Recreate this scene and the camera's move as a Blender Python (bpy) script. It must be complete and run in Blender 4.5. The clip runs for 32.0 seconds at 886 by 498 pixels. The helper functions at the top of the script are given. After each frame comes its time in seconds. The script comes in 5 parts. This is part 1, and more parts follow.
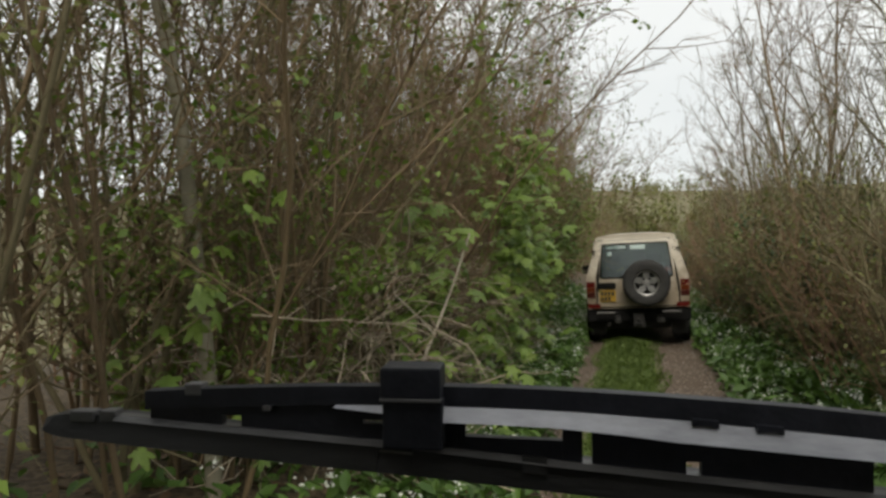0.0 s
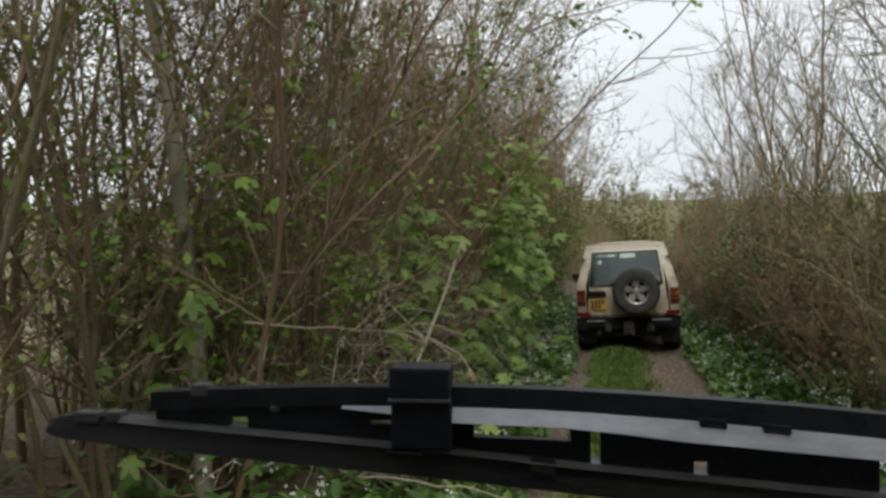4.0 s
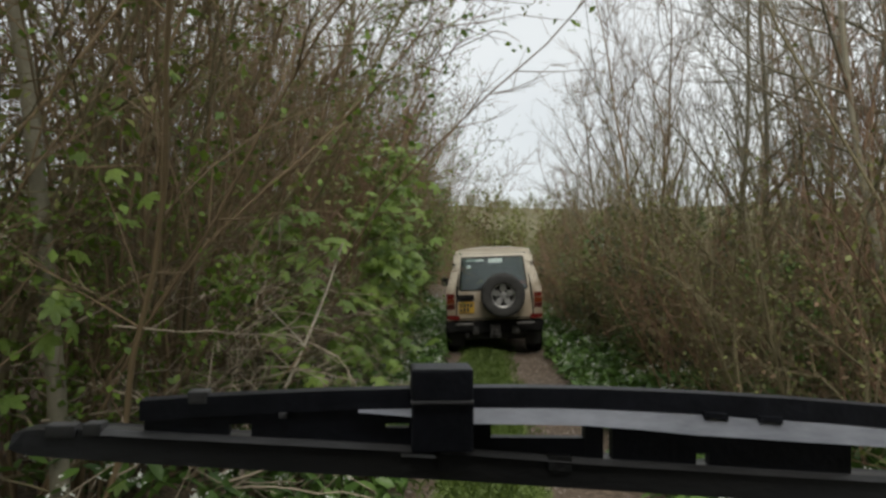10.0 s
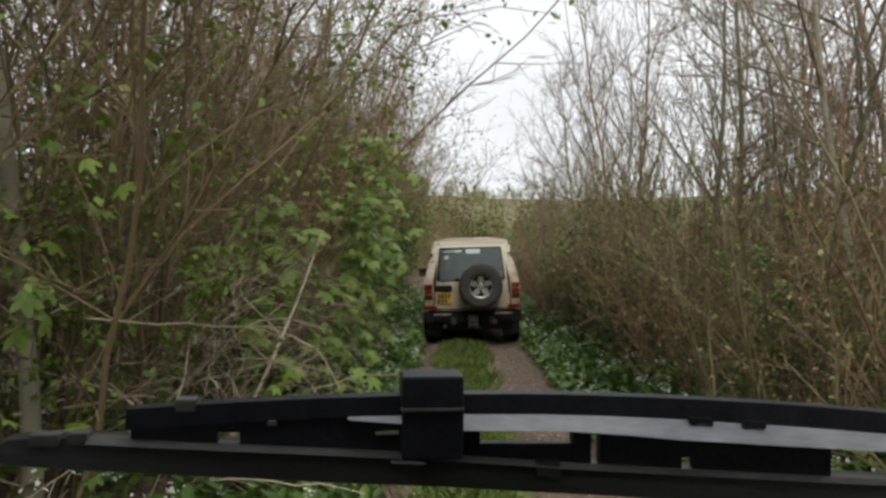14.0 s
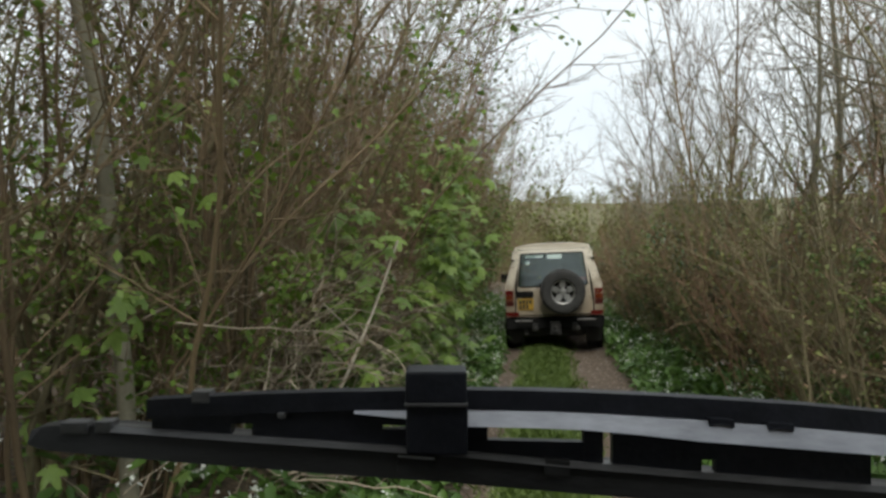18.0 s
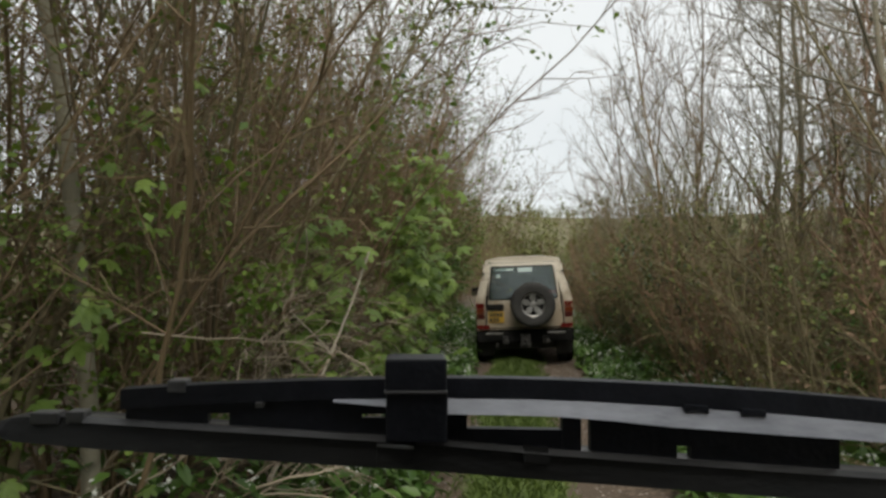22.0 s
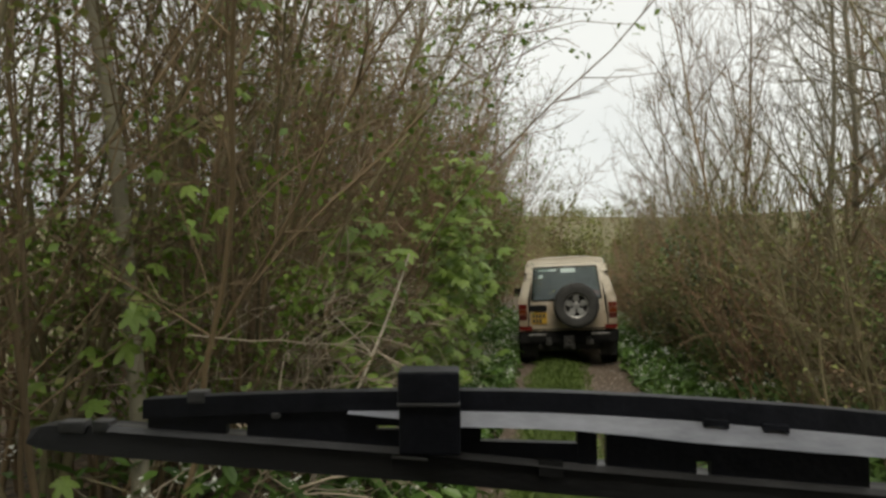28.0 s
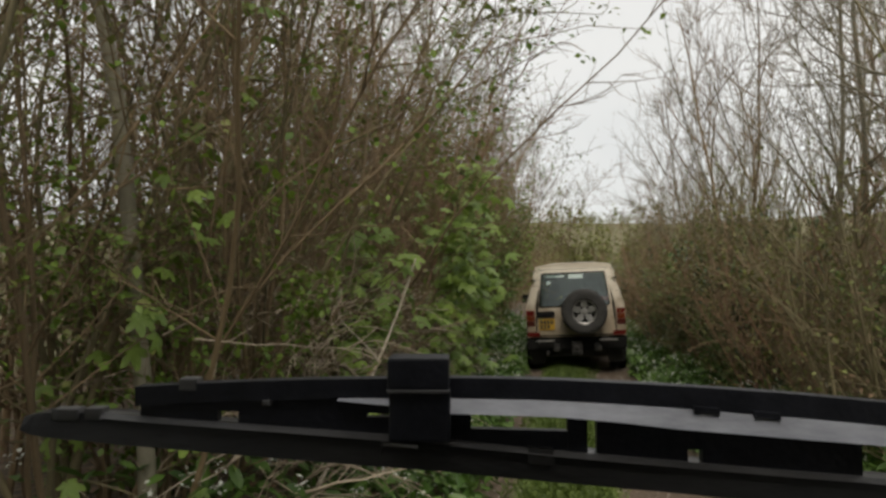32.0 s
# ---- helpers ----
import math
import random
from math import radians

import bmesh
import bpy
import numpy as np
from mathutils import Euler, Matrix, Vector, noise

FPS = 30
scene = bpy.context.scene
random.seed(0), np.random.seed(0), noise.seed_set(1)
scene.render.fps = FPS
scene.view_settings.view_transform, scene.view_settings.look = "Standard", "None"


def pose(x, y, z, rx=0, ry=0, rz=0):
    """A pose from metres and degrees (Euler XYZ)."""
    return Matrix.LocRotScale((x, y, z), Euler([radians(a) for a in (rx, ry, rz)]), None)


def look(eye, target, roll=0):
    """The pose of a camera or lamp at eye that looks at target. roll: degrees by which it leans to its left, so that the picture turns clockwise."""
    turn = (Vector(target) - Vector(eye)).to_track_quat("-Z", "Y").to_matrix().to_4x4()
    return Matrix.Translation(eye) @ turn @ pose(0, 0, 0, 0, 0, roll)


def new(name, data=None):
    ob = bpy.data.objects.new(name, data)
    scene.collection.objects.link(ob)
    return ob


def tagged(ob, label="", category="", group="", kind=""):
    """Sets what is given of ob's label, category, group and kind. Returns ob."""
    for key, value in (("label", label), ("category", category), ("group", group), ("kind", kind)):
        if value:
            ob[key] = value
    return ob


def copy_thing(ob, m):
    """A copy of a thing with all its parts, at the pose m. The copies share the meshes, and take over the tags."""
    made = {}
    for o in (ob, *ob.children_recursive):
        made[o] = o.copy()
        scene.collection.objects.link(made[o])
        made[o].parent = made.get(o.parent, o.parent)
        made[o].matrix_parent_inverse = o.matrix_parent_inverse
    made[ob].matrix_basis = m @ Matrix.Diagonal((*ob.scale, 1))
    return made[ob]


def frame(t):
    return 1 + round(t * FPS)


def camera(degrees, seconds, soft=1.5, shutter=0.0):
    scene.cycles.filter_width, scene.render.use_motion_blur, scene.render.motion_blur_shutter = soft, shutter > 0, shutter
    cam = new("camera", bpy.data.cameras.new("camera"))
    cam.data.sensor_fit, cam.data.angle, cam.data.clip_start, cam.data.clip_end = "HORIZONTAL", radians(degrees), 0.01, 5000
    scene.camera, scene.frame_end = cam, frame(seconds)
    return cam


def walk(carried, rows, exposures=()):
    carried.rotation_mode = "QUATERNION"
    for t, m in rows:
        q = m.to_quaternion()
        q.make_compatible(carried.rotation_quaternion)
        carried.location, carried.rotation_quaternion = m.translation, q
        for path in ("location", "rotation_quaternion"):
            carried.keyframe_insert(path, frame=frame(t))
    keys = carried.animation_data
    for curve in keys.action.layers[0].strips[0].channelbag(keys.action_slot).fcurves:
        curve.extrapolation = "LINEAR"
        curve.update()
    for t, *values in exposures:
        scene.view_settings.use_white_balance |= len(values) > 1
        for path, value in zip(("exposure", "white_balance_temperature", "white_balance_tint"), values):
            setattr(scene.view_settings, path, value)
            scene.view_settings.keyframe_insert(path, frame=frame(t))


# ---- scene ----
EXPOSURES = [(0.0, 0.12, 6700, 8), (1.0, 0.40, 6500, 6), (3.0, 0.26, 6350, 9), (6.0, -0.03, 6450, 7), (7.0, 0.08, 6500, 7), (8.0, 0.12, 6500, 7), (11.0, -0.06, 6450, 9), (14.0, 0.25, 6500, 11),
             (18.0, 0.28, 6250, 6), (19.0, 0.20, 6050, 3), (20.0, 0.10, 6450, 9), (22.0, 0.08, 6550, 8), (24.0, 0.18, 6700, 8), (28.0, 0.12, 6900, 7), (30.0, 0.2, 6900, 6), (32.0, -0.03, 6850, 10)]

# ---- camera: a phone behind the windscreen; seconds, x, y, z, yaw, pitch, lean ----
cam = camera(66.0, 32.0, soft=2.9)
EYES = [
    (0.0, -0.2720, 0.0079, 1.7609, 14.84, -0.23, -0.53), (0.5, -0.2700, 0.0080, 1.7572, 14.65, 0.14, -0.50), (1.0, -0.2819, 0.0034, 1.7528, 14.22, 0.72, -0.45),
    (1.5, -0.2847, 0.0015, 1.7537, 14.59, 0.88, -0.49), (2.0, -0.2848, 0.0016, 1.7555, 14.84, 0.58, -0.52), (2.5, -0.2887, 0.0052, 1.7586, 13.58, -0.63, -0.40),
    (3.0, -0.2941, 0.0062, 1.7725, 12.85, -1.21, -0.37), (3.5, -0.2893, 0.0027, 1.7569, 14.01, 0.12, -0.44), (5.5, -0.2822, 0.0037, 1.7526, 13.90, 0.79, -0.43),
    (6.0, -0.2823, 0.0018, 1.7477, 14.85, 0.90, -0.49), (6.5, -0.2798, 0.0045, 1.7665, 15.25, -0.30, -0.60), (7.0, -0.2833, 0.0073, 1.7653, 13.79, -0.94, -0.44),
    (7.5, -0.3028, 0.0018, 1.7677, 12.36, -0.11, -0.32), (8.0, -0.3170, -0.0001, 1.7532, 10.38, 0.13, -0.11), (8.5, -0.3572, -0.0068, 1.7486, 8.01, 0.99, 0.08),
    (9.0, -0.3716, -0.0059, 1.7625, 6.40, 0.27, 0.23), (9.5, -0.3881, -0.0074, 1.7575, 4.69, 0.66, 0.38), (10.0, -0.3998, -0.0085, 1.7522, 2.72, 0.77, 0.53),
    (10.5, -0.4254, -0.0094, 1.7421, 0.28, 1.00, 0.66), (11.0, -0.4435, -0.0137, 1.7443, -2.74, 1.87, 0.93), (11.5, -0.4607, -0.0153, 1.7427, -4.62, 2.37, 1.07),
    (12.0, -0.4571, -0.0140, 1.7388, -3.80, 2.35, 0.97), (12.5, -0.4253, -0.0132, 1.7551, -0.90, 1.70, 0.87), (13.0, -0.4014, -0.0121, 1.7498, 0.43, 0.96, 0.71),
    (13.5, -0.4003, -0.0100, 1.7632, 0.92, 0.39, 0.74), (14.0, -0.4095, -0.0082, 1.7646, 0.83, -0.05, 0.75), (14.5, -0.4132, -0.0088, 1.7517, 1.27, 0.65, 0.64),
    (16.5, -0.3579, -0.0057, 1.7557, 7.10, 0.59, 0.16), (17.0, -0.3578, -0.0063, 1.7557, 6.97, 0.88, 0.18), (17.5, -0.3489, -0.0052, 1.7570, 7.53, 0.73, 0.13),
    (18.0, -0.3509, -0.0048, 1.7570, 7.85, 0.44, 0.10), (18.5, -0.3442, -0.0073, 1.7511, 8.12, 1.84, 0.07), (19.0, -0.3529, -0.0102, 1.7284, 6.70, 3.09, 0.16),
    (19.5, -0.3471, -0.0081, 1.7460, 7.72, 2.15, 0.10), (20.0, -0.3530, -0.0069, 1.7535, 7.51, 1.32, 0.13), (20.5, -0.3477, -0.0087, 1.7393, 8.30, 2.40, 0.05),
    (21.0, -0.3484, -0.0104, 1.7360, 8.02, 3.21, 0.07), (21.5, -0.3494, -0.0108, 1.7337, 6.97, 3.43, 0.15), (22.0, -0.3575, -0.0082, 1.7382, 5.38, 1.61, 0.28),
    (22.5, -0.3503, -0.0091, 1.7468, 7.12, 2.43, 0.15), (23.0, -0.3507, -0.0108, 1.7330, 7.69, 3.36, 0.09), (23.5, -0.3305, -0.0065, 1.7425, 8.95, 2.32, 0.00),
    (24.0, -0.3234, -0.0053, 1.7426, 10.01, 2.12, -0.08), (24.5, -0.3205, -0.0025, 1.7600, 10.10, 0.96, -0.10), (25.0, -0.3200, -0.0030, 1.7491, 9.71, 1.36, -0.06),
    (25.5, -0.3278, -0.0063, 1.7328, 9.54, 2.44, -0.04), (27.5, -0.3400, -0.0063, 1.7426, 8.14, 1.74, 0.07), (28.0, -0.3351, -0.0058, 1.7470, 9.00, 1.65, -0.00),
    (28.5, -0.3327, -0.0058, 1.7415, 9.59, 1.68, -0.05), (29.0, -0.3326, -0.0067, 1.7535, 9.59, 1.99, -0.06), (29.5, -0.3352, -0.0068, 1.7463, 9.32, 2.02, -0.03),
    (30.0, -0.3416, -0.0072, 1.7466, 8.52, 1.94, 0.04), (30.5, -0.3533, -0.0072, 1.7522, 7.18, 1.47, 0.15), (31.0, -0.3422, -0.0062, 1.7442, 7.22, 1.51, 0.15),
    (31.5, -0.3352, -0.0059, 1.7446, 7.96, 1.80, 0.09), (32.0, -0.3215, -0.0048, 1.7326, 9.70, 2.23, -0.05),
]
walk(cam, [(t, pose(x, y, z, 90 + pitch, -lean, yaw)) for t, x, y, z, yaw, pitch, lean in EYES], EXPOSURES)

# ---- world, sun and sky: overcast spring day ----
world = bpy.data.worlds.new("overcast_sky")
scene.world = world
world.use_nodes = True
wn, wl = world.node_tree.nodes, world.node_tree.links
wn.clear()
w_out = wn.new("ShaderNodeOutputWorld")
w_bg = wn.new("ShaderNodeBackground")
w_sky = wn.new("ShaderNodeTexSky")
w_sky.sky_type, w_sky.sun_disc = "NISHITA", False
w_sky.sun_elevation, w_sky.sun_rotation = radians(50), radians(173)
w_scale = wn.new("ShaderNodeVectorMath")
w_scale.operation = "SCALE"
w_scale.inputs["Scale"].default_value = 0.05
w_co = wn.new("ShaderNodeTexCoord")
w_noise = wn.new("ShaderNodeTexNoise")
w_noise.inputs["Scale"].default_value = 2.2
w_noise.inputs["Detail"].default_value = 6
w_noise.inputs["Distortion"].default_value = 0.4
w_ramp = wn.new("ShaderNodeValToRGB")
w_ramp.color_ramp.elements[0].position, w_ramp.color_ramp.elements[0].color = 0.32, (0.78, 0.81, 0.83, 1)
w_ramp.color_ramp.elements[1].position, w_ramp.color_ramp.elements[1].color = 0.66, (0.95, 0.96, 0.96, 1)
w_mix = wn.new("ShaderNodeMix")
w_mix.data_type = "RGBA"
w_mix.inputs[0].default_value = 0.88
wl.new(w_co.outputs["Generated"], w_noise.inputs["Vector"])
wl.new(w_noise.outputs["Fac"], w_ramp.inputs["Fac"])
wl.new(w_sky.outputs["Color"], w_scale.inputs[0])
wl.new(w_scale.outputs["Vector"], w_mix.inputs[6])
wl.new(w_ramp.outputs["Color"], w_mix.inputs[7])
wl.new(w_mix.outputs[2], w_bg.inputs["Color"])
wl.new(w_bg.outputs["Background"], w_out.inputs["Surface"])
w_bg.inputs["Strength"].default_value = 1.08

sun_data = bpy.data.lights.new("sun", "SUN")
sun_data.energy, sun_data.angle, sun_data.color = 1.9, radians(25), (1.0, 0.95, 0.86)
sun = new("sun", sun_data)
sun.matrix_world = look((2, -17, 20), (0, 0, 0))


# ---- materials ----
def nodes_of(name):
    m = bpy.data.materials.new(name)
    m.use_nodes = True
    nt = m.node_tree
    return m, nt.nodes, nt.links, nt.nodes["Principled BSDF"]


def surface(name, dark, light, rough=0.7, scale=8.0, bump=0.25, metal=0.0, island=0.0, spec=0.5, detail=6.0,
            fine=60.0, stretch=(1, 1, 1), coat=0.0, through_light=None):
    """Two colours mixed by coarse and fine noise, with relief; island: how far single pieces differ."""
    m, n, l, b = nodes_of(name)
    co = n.new("ShaderNodeTexCoord")
    mp = n.new("ShaderNodeMapping")
    mp.inputs["Scale"].default_value = stretch
    l.new(co.outputs["Object"], mp.inputs["Vector"])
    a = n.new("ShaderNodeTexNoise")
    a.inputs["Scale"].default_value, a.inputs["Detail"].default_value = scale, detail
    c = n.new("ShaderNodeTexNoise")
    c.inputs["Scale"].default_value, c.inputs["Detail"].default_value = fine, 3.0
    for t in (a, c):
        l.new(mp.outputs["Vector"], t.inputs["Vector"])
    add = n.new("ShaderNodeMath")
    add.operation = "MULTIPLY_ADD"
    add.inputs[1].default_value = 0.45
    l.new(c.outputs["Fac"], add.inputs[0])
    l.new(a.outputs["Fac"], add.inputs[2])
    rng = n.new("ShaderNodeMapRange")
    rng.inputs["From Min"].default_value, rng.inputs["From Max"].default_value = 0.42, 1.05
    l.new(add.outputs["Value"], rng.inputs["Value"])
    fac = rng.outputs["Result"]
    if island:
        g = n.new("ShaderNodeNewGeometry")
        o = n.new("ShaderNodeObjectInfo")
        s = n.new("ShaderNodeMath")
        s.operation = "ADD"
        l.new(g.outputs["Random Per Island"], s.inputs[0])
        l.new(o.outputs["Random"], s.inputs[1])
        fr = n.new("ShaderNodeMath")
        fr.operation = "FRACT"
        l.new(s.outputs["Value"], fr.inputs[0])
        mx = n.new("ShaderNodeMix")
        mx.inputs[0].default_value = island
        l.new(fac, mx.inputs[2])
        l.new(fr.outputs["Value"], mx.inputs[3])
        fac = mx.outputs[0]
    ramp = n.new("ShaderNodeMix")
    ramp.data_type = "RGBA"
    ramp.inputs[6].default_value, ramp.inputs[7].default_value = (*dark, 1), (*light, 1)
    l.new(fac, ramp.inputs[0])
    l.new(ramp.outputs[2], b.inputs["Base Color"])
    b.inputs["Roughness"].default_value, b.inputs["Metallic"].default_value = rough, metal
    b.inputs["Specular IOR Level"].default_value = spec
    b.inputs["Coat Weight"].default_value = coat
    if bump:
        bp = n.new("ShaderNodeBump")
        bp.inputs["Strength"].default_value, bp.inputs["Distance"].default_value = bump, 0.01
        l.new(add.outputs["Value"], bp.inputs["Height"])
        l.new(bp.outputs["Normal"], b.inputs["Normal"])
    if through_light:
        tr = n.new("ShaderNodeBsdfTranslucent")
        l.new(ramp.outputs[2], tr.inputs["Color"])
        ms = n.new("ShaderNodeMixShader")
        ms.inputs[0].default_value = through_light
        l.new(b.outputs["BSDF"], ms.inputs[1])
        l.new(tr.outputs["BSDF"], ms.inputs[2])
        l.new(ms.outputs["Shader"], n["Material Output"].inputs["Surface"])
    return m


BARK_BROWN = surface("bark_brown", (0.085, 0.058, 0.032), (0.29, 0.205, 0.115), 0.8, 3, 0.4, island=0.6)
BARK_RED = surface("bark_reddish", (0.110, 0.062, 0.036), (0.33, 0.205, 0.125), 0.75, 3, 0.4, island=0.6)
BARK_GREY = surface("bark_grey", (0.095, 0.086, 0.058), (0.30, 0.27, 0.195), 0.85, 4, 0.5, island=0.5)
BARK_OLIVE = surface("bark_olive", (0.075, 0.062, 0.032), (0.235, 0.195, 0.105), 0.8, 4, 0.4, island=0.6)
DEAD_WOOD = surface("dead_wood", (0.085, 0.058, 0.036), (0.56, 0.465, 0.35), 0.8, 5, 0.4, island=0.75)
PALE_WOOD = surface("barkless_pale_wood", (0.30, 0.255, 0.19), (0.62, 0.55, 0.44), 0.7, 6, 0.3)
# Lighter bark for the far thickets: distance haze put into the colour.
BARK_TAN_HAZED = surface("bark_tan_hazed", (0.11, 0.083, 0.046), (0.33, 0.262, 0.155), 0.8, 3, 0.4, island=0.6)
LEAF_FRESH = surface("leaf_fresh", (0.060, 0.115, 0.016), (0.22, 0.32, 0.045), 0.45, 9, 0.2, island=0.7, through_light=0.35)
LEAF_DEEP = surface("leaf_deep", (0.045, 0.090, 0.018), (0.14, 0.225, 0.045), 0.4, 9, 0.2, island=0.7, through_light=0.25)
LEAF_OLIVE = surface("leaf_olive", (0.095, 0.108, 0.022), (0.25, 0.265, 0.075), 0.5, 9, 0.2, island=0.7, through_light=0.3)
LEAF_IVY = surface("leaf_ivy", (0.022, 0.050, 0.016), (0.085, 0.135, 0.045), 0.3, 9, 0.2, island=0.7, through_light=0.12)
LEAF_MAPLE = surface("leaf_maple", (0.085, 0.155, 0.025), (0.30, 0.41, 0.085), 0.38, 12, 0.35, island=0.6, through_light=0.35)
HERB = surface("herb_leaf", (0.040, 0.092, 0.018), (0.15, 0.255, 0.052), 0.45, 8, 0.2, island=0.7, through_light=0.3)
GRASS = surface("grass_blade", (0.065, 0.110, 0.020), (0.18, 0.25, 0.050), 0.5, 6, 0.1, island=0.7, through_light=0.3)
PETAL = surface("white_petal", (0.62, 0.64, 0.56), (0.85, 0.86, 0.80), 0.6, 20, 0.1, through_light=0.3)
LITTER = surface("dead_leaves", (0.085, 0.05, 0.026), (0.28, 0.18, 0.10), 0.7, 9, 0.2, island=0.8, through_light=0.1)
STONE = surface("track_stone", (0.16, 0.13, 0.11), (0.42, 0.36, 0.31), 0.85, 9, 0.4, island=0.6)


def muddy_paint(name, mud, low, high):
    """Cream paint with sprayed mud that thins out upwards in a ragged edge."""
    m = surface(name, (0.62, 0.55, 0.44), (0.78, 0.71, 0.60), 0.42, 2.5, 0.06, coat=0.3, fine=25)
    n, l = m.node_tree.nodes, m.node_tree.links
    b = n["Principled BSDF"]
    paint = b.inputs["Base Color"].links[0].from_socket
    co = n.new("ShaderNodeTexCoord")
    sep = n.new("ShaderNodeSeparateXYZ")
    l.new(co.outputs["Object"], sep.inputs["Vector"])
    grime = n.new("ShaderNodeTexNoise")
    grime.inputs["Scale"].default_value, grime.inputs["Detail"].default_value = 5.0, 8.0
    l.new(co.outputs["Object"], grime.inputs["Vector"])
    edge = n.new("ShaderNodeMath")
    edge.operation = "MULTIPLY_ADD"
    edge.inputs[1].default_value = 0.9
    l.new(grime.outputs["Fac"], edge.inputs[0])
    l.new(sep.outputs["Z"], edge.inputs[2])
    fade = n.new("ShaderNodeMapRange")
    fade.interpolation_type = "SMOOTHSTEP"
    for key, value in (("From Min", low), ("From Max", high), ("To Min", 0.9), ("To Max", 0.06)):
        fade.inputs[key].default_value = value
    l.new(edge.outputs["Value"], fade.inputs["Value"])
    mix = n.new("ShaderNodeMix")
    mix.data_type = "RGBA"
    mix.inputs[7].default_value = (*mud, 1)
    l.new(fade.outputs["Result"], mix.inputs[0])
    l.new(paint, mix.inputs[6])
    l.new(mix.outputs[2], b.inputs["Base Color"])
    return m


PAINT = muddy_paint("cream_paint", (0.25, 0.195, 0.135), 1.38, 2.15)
PAINT_MUD = surface("muddy_cream_paint", (0.14, 0.105, 0.066), (0.40, 0.33, 0.235), 0.6, 3.0, 0.15, fine=40)
BLACK_PLASTIC = surface("black_plastic", (0.004, 0.004, 0.004), (0.013, 0.012, 0.011), 0.75, 20, 0.15, spec=0.12)
UNDERBODY = surface("underbody_black", (0.006, 0.006, 0.006), (0.03, 0.027, 0.023), 0.8, 8, 0.3)
RUBBER = surface("tyre_rubber", (0.012, 0.012, 0.012), (0.040, 0.037, 0.033), 0.75, 10, 0.3)
ALLOY = surface("dull_alloy", (0.16, 0.155, 0.145), (0.40, 0.39, 0.375), 0.42, 14, 0.08, metal=0.7)
STEEL = surface("steel", (0.10, 0.095, 0.09), (0.30, 0.285, 0.27), 0.45, 14, 0.1, metal=0.8)
RED_LENS = surface("red_lens", (0.070, 0.008, 0.007), (0.15, 0.018, 0.014), 0.25, 30, 0.2, coat=0.5)
AMBER_LENS = surface("amber_lens", (0.09, 0.020, 0.008), (0.16, 0.04, 0.012), 0.25, 30, 0.2, coat=0.5)
DARK_LENS = surface("smoked_lens", (0.045, 0.012, 0.010), (0.09, 0.025, 0.02), 0.25, 30, 0.2, coat=0.5)
PLATE_YELLOW = surface("plate_yellow", (0.24, 0.14, 0.018), (0.48, 0.29, 0.03), 0.4, 12, 0.03)
PLATE_INK = surface("plate_ink", (0.012, 0.012, 0.012), (0.03, 0.03, 0.03), 0.5, 12, 0.0)
STICKER = surface("pale_sticker", (0.42, 0.52, 0.50), (0.60, 0.70, 0.66), 0.5, 12, 0.0)
STICKER_RED = surface("red_sticker", (0.42, 0.09, 0.09), (0.55, 0.16, 0.14), 0.5, 12, 0.0)
SEAT_CLOTH = surface("seat_cloth", (0.045, 0.047, 0.05), (0.10, 0.105, 0.11), 0.9, 20, 0.2)
WIPER_BLACK = surface("wiper_black", (0.009, 0.010, 0.013), (0.021, 0.0225, 0.031), 0.48, 40, 0.15, fine=200, spec=0.3)
WIPER_RUBBER = surface("wiper_rubber", (0.008, 0.008, 0.0085), (0.025, 0.024, 0.023), 0.48, 30, 0.25, fine=160, stretch=(0.3, 1, 1), spec=0.4)
# Grey arm metal, made paler so that the sky's sheen sits in the colour.
WIPER_SHEEN = surface("wiper_sheen_grey", (0.19, 0.197, 0.222), (0.51, 0.52, 0.57), 0.45, 26, 0.2, fine=120, stretch=(0.4, 1, 1))
# Highlight grey: painted light on the rail's edge, own grey on the clips.
WIPER_LIT_GREY = surface("wiper_lit_grey", (0.035, 0.034, 0.035), (0.14, 0.136, 0.136), 0.42, 18, 0.12, fine=120, stretch=(0.4, 1, 1))
GREEN_PAINT = surface("dark_green_paint", (0.020, 0.040, 0.026), (0.035, 0.060, 0.040), 0.4, 3, 0.05, coat=0.3)


def pane_material(name, tint, gloss):
    m, n, l, b = nodes_of(name)
    tr = n.new("ShaderNodeBsdfTransparent")
    tr.inputs["Color"].default_value = (*tint, 1)
    gl = n.new("ShaderNodeBsdfGlossy")
    gl.inputs["Roughness"].default_value = 0.12
    gl.inputs["Color"].default_value = (0.86, 0.92, 0.90, 1)
    ms = n.new("ShaderNodeMixShader")
    ms.inputs[0].default_value = gloss
    l.new(tr.outputs["BSDF"], ms.inputs[1])
    l.new(gl.outputs["BSDF"], ms.inputs[2])
    l.new(ms.outputs["Shader"], n["Material Output"].inputs["Surface"])
    return m


WINDOW_GLASS = pane_material("tinted_window_glass", (0.46, 0.53, 0.51), 0.085)


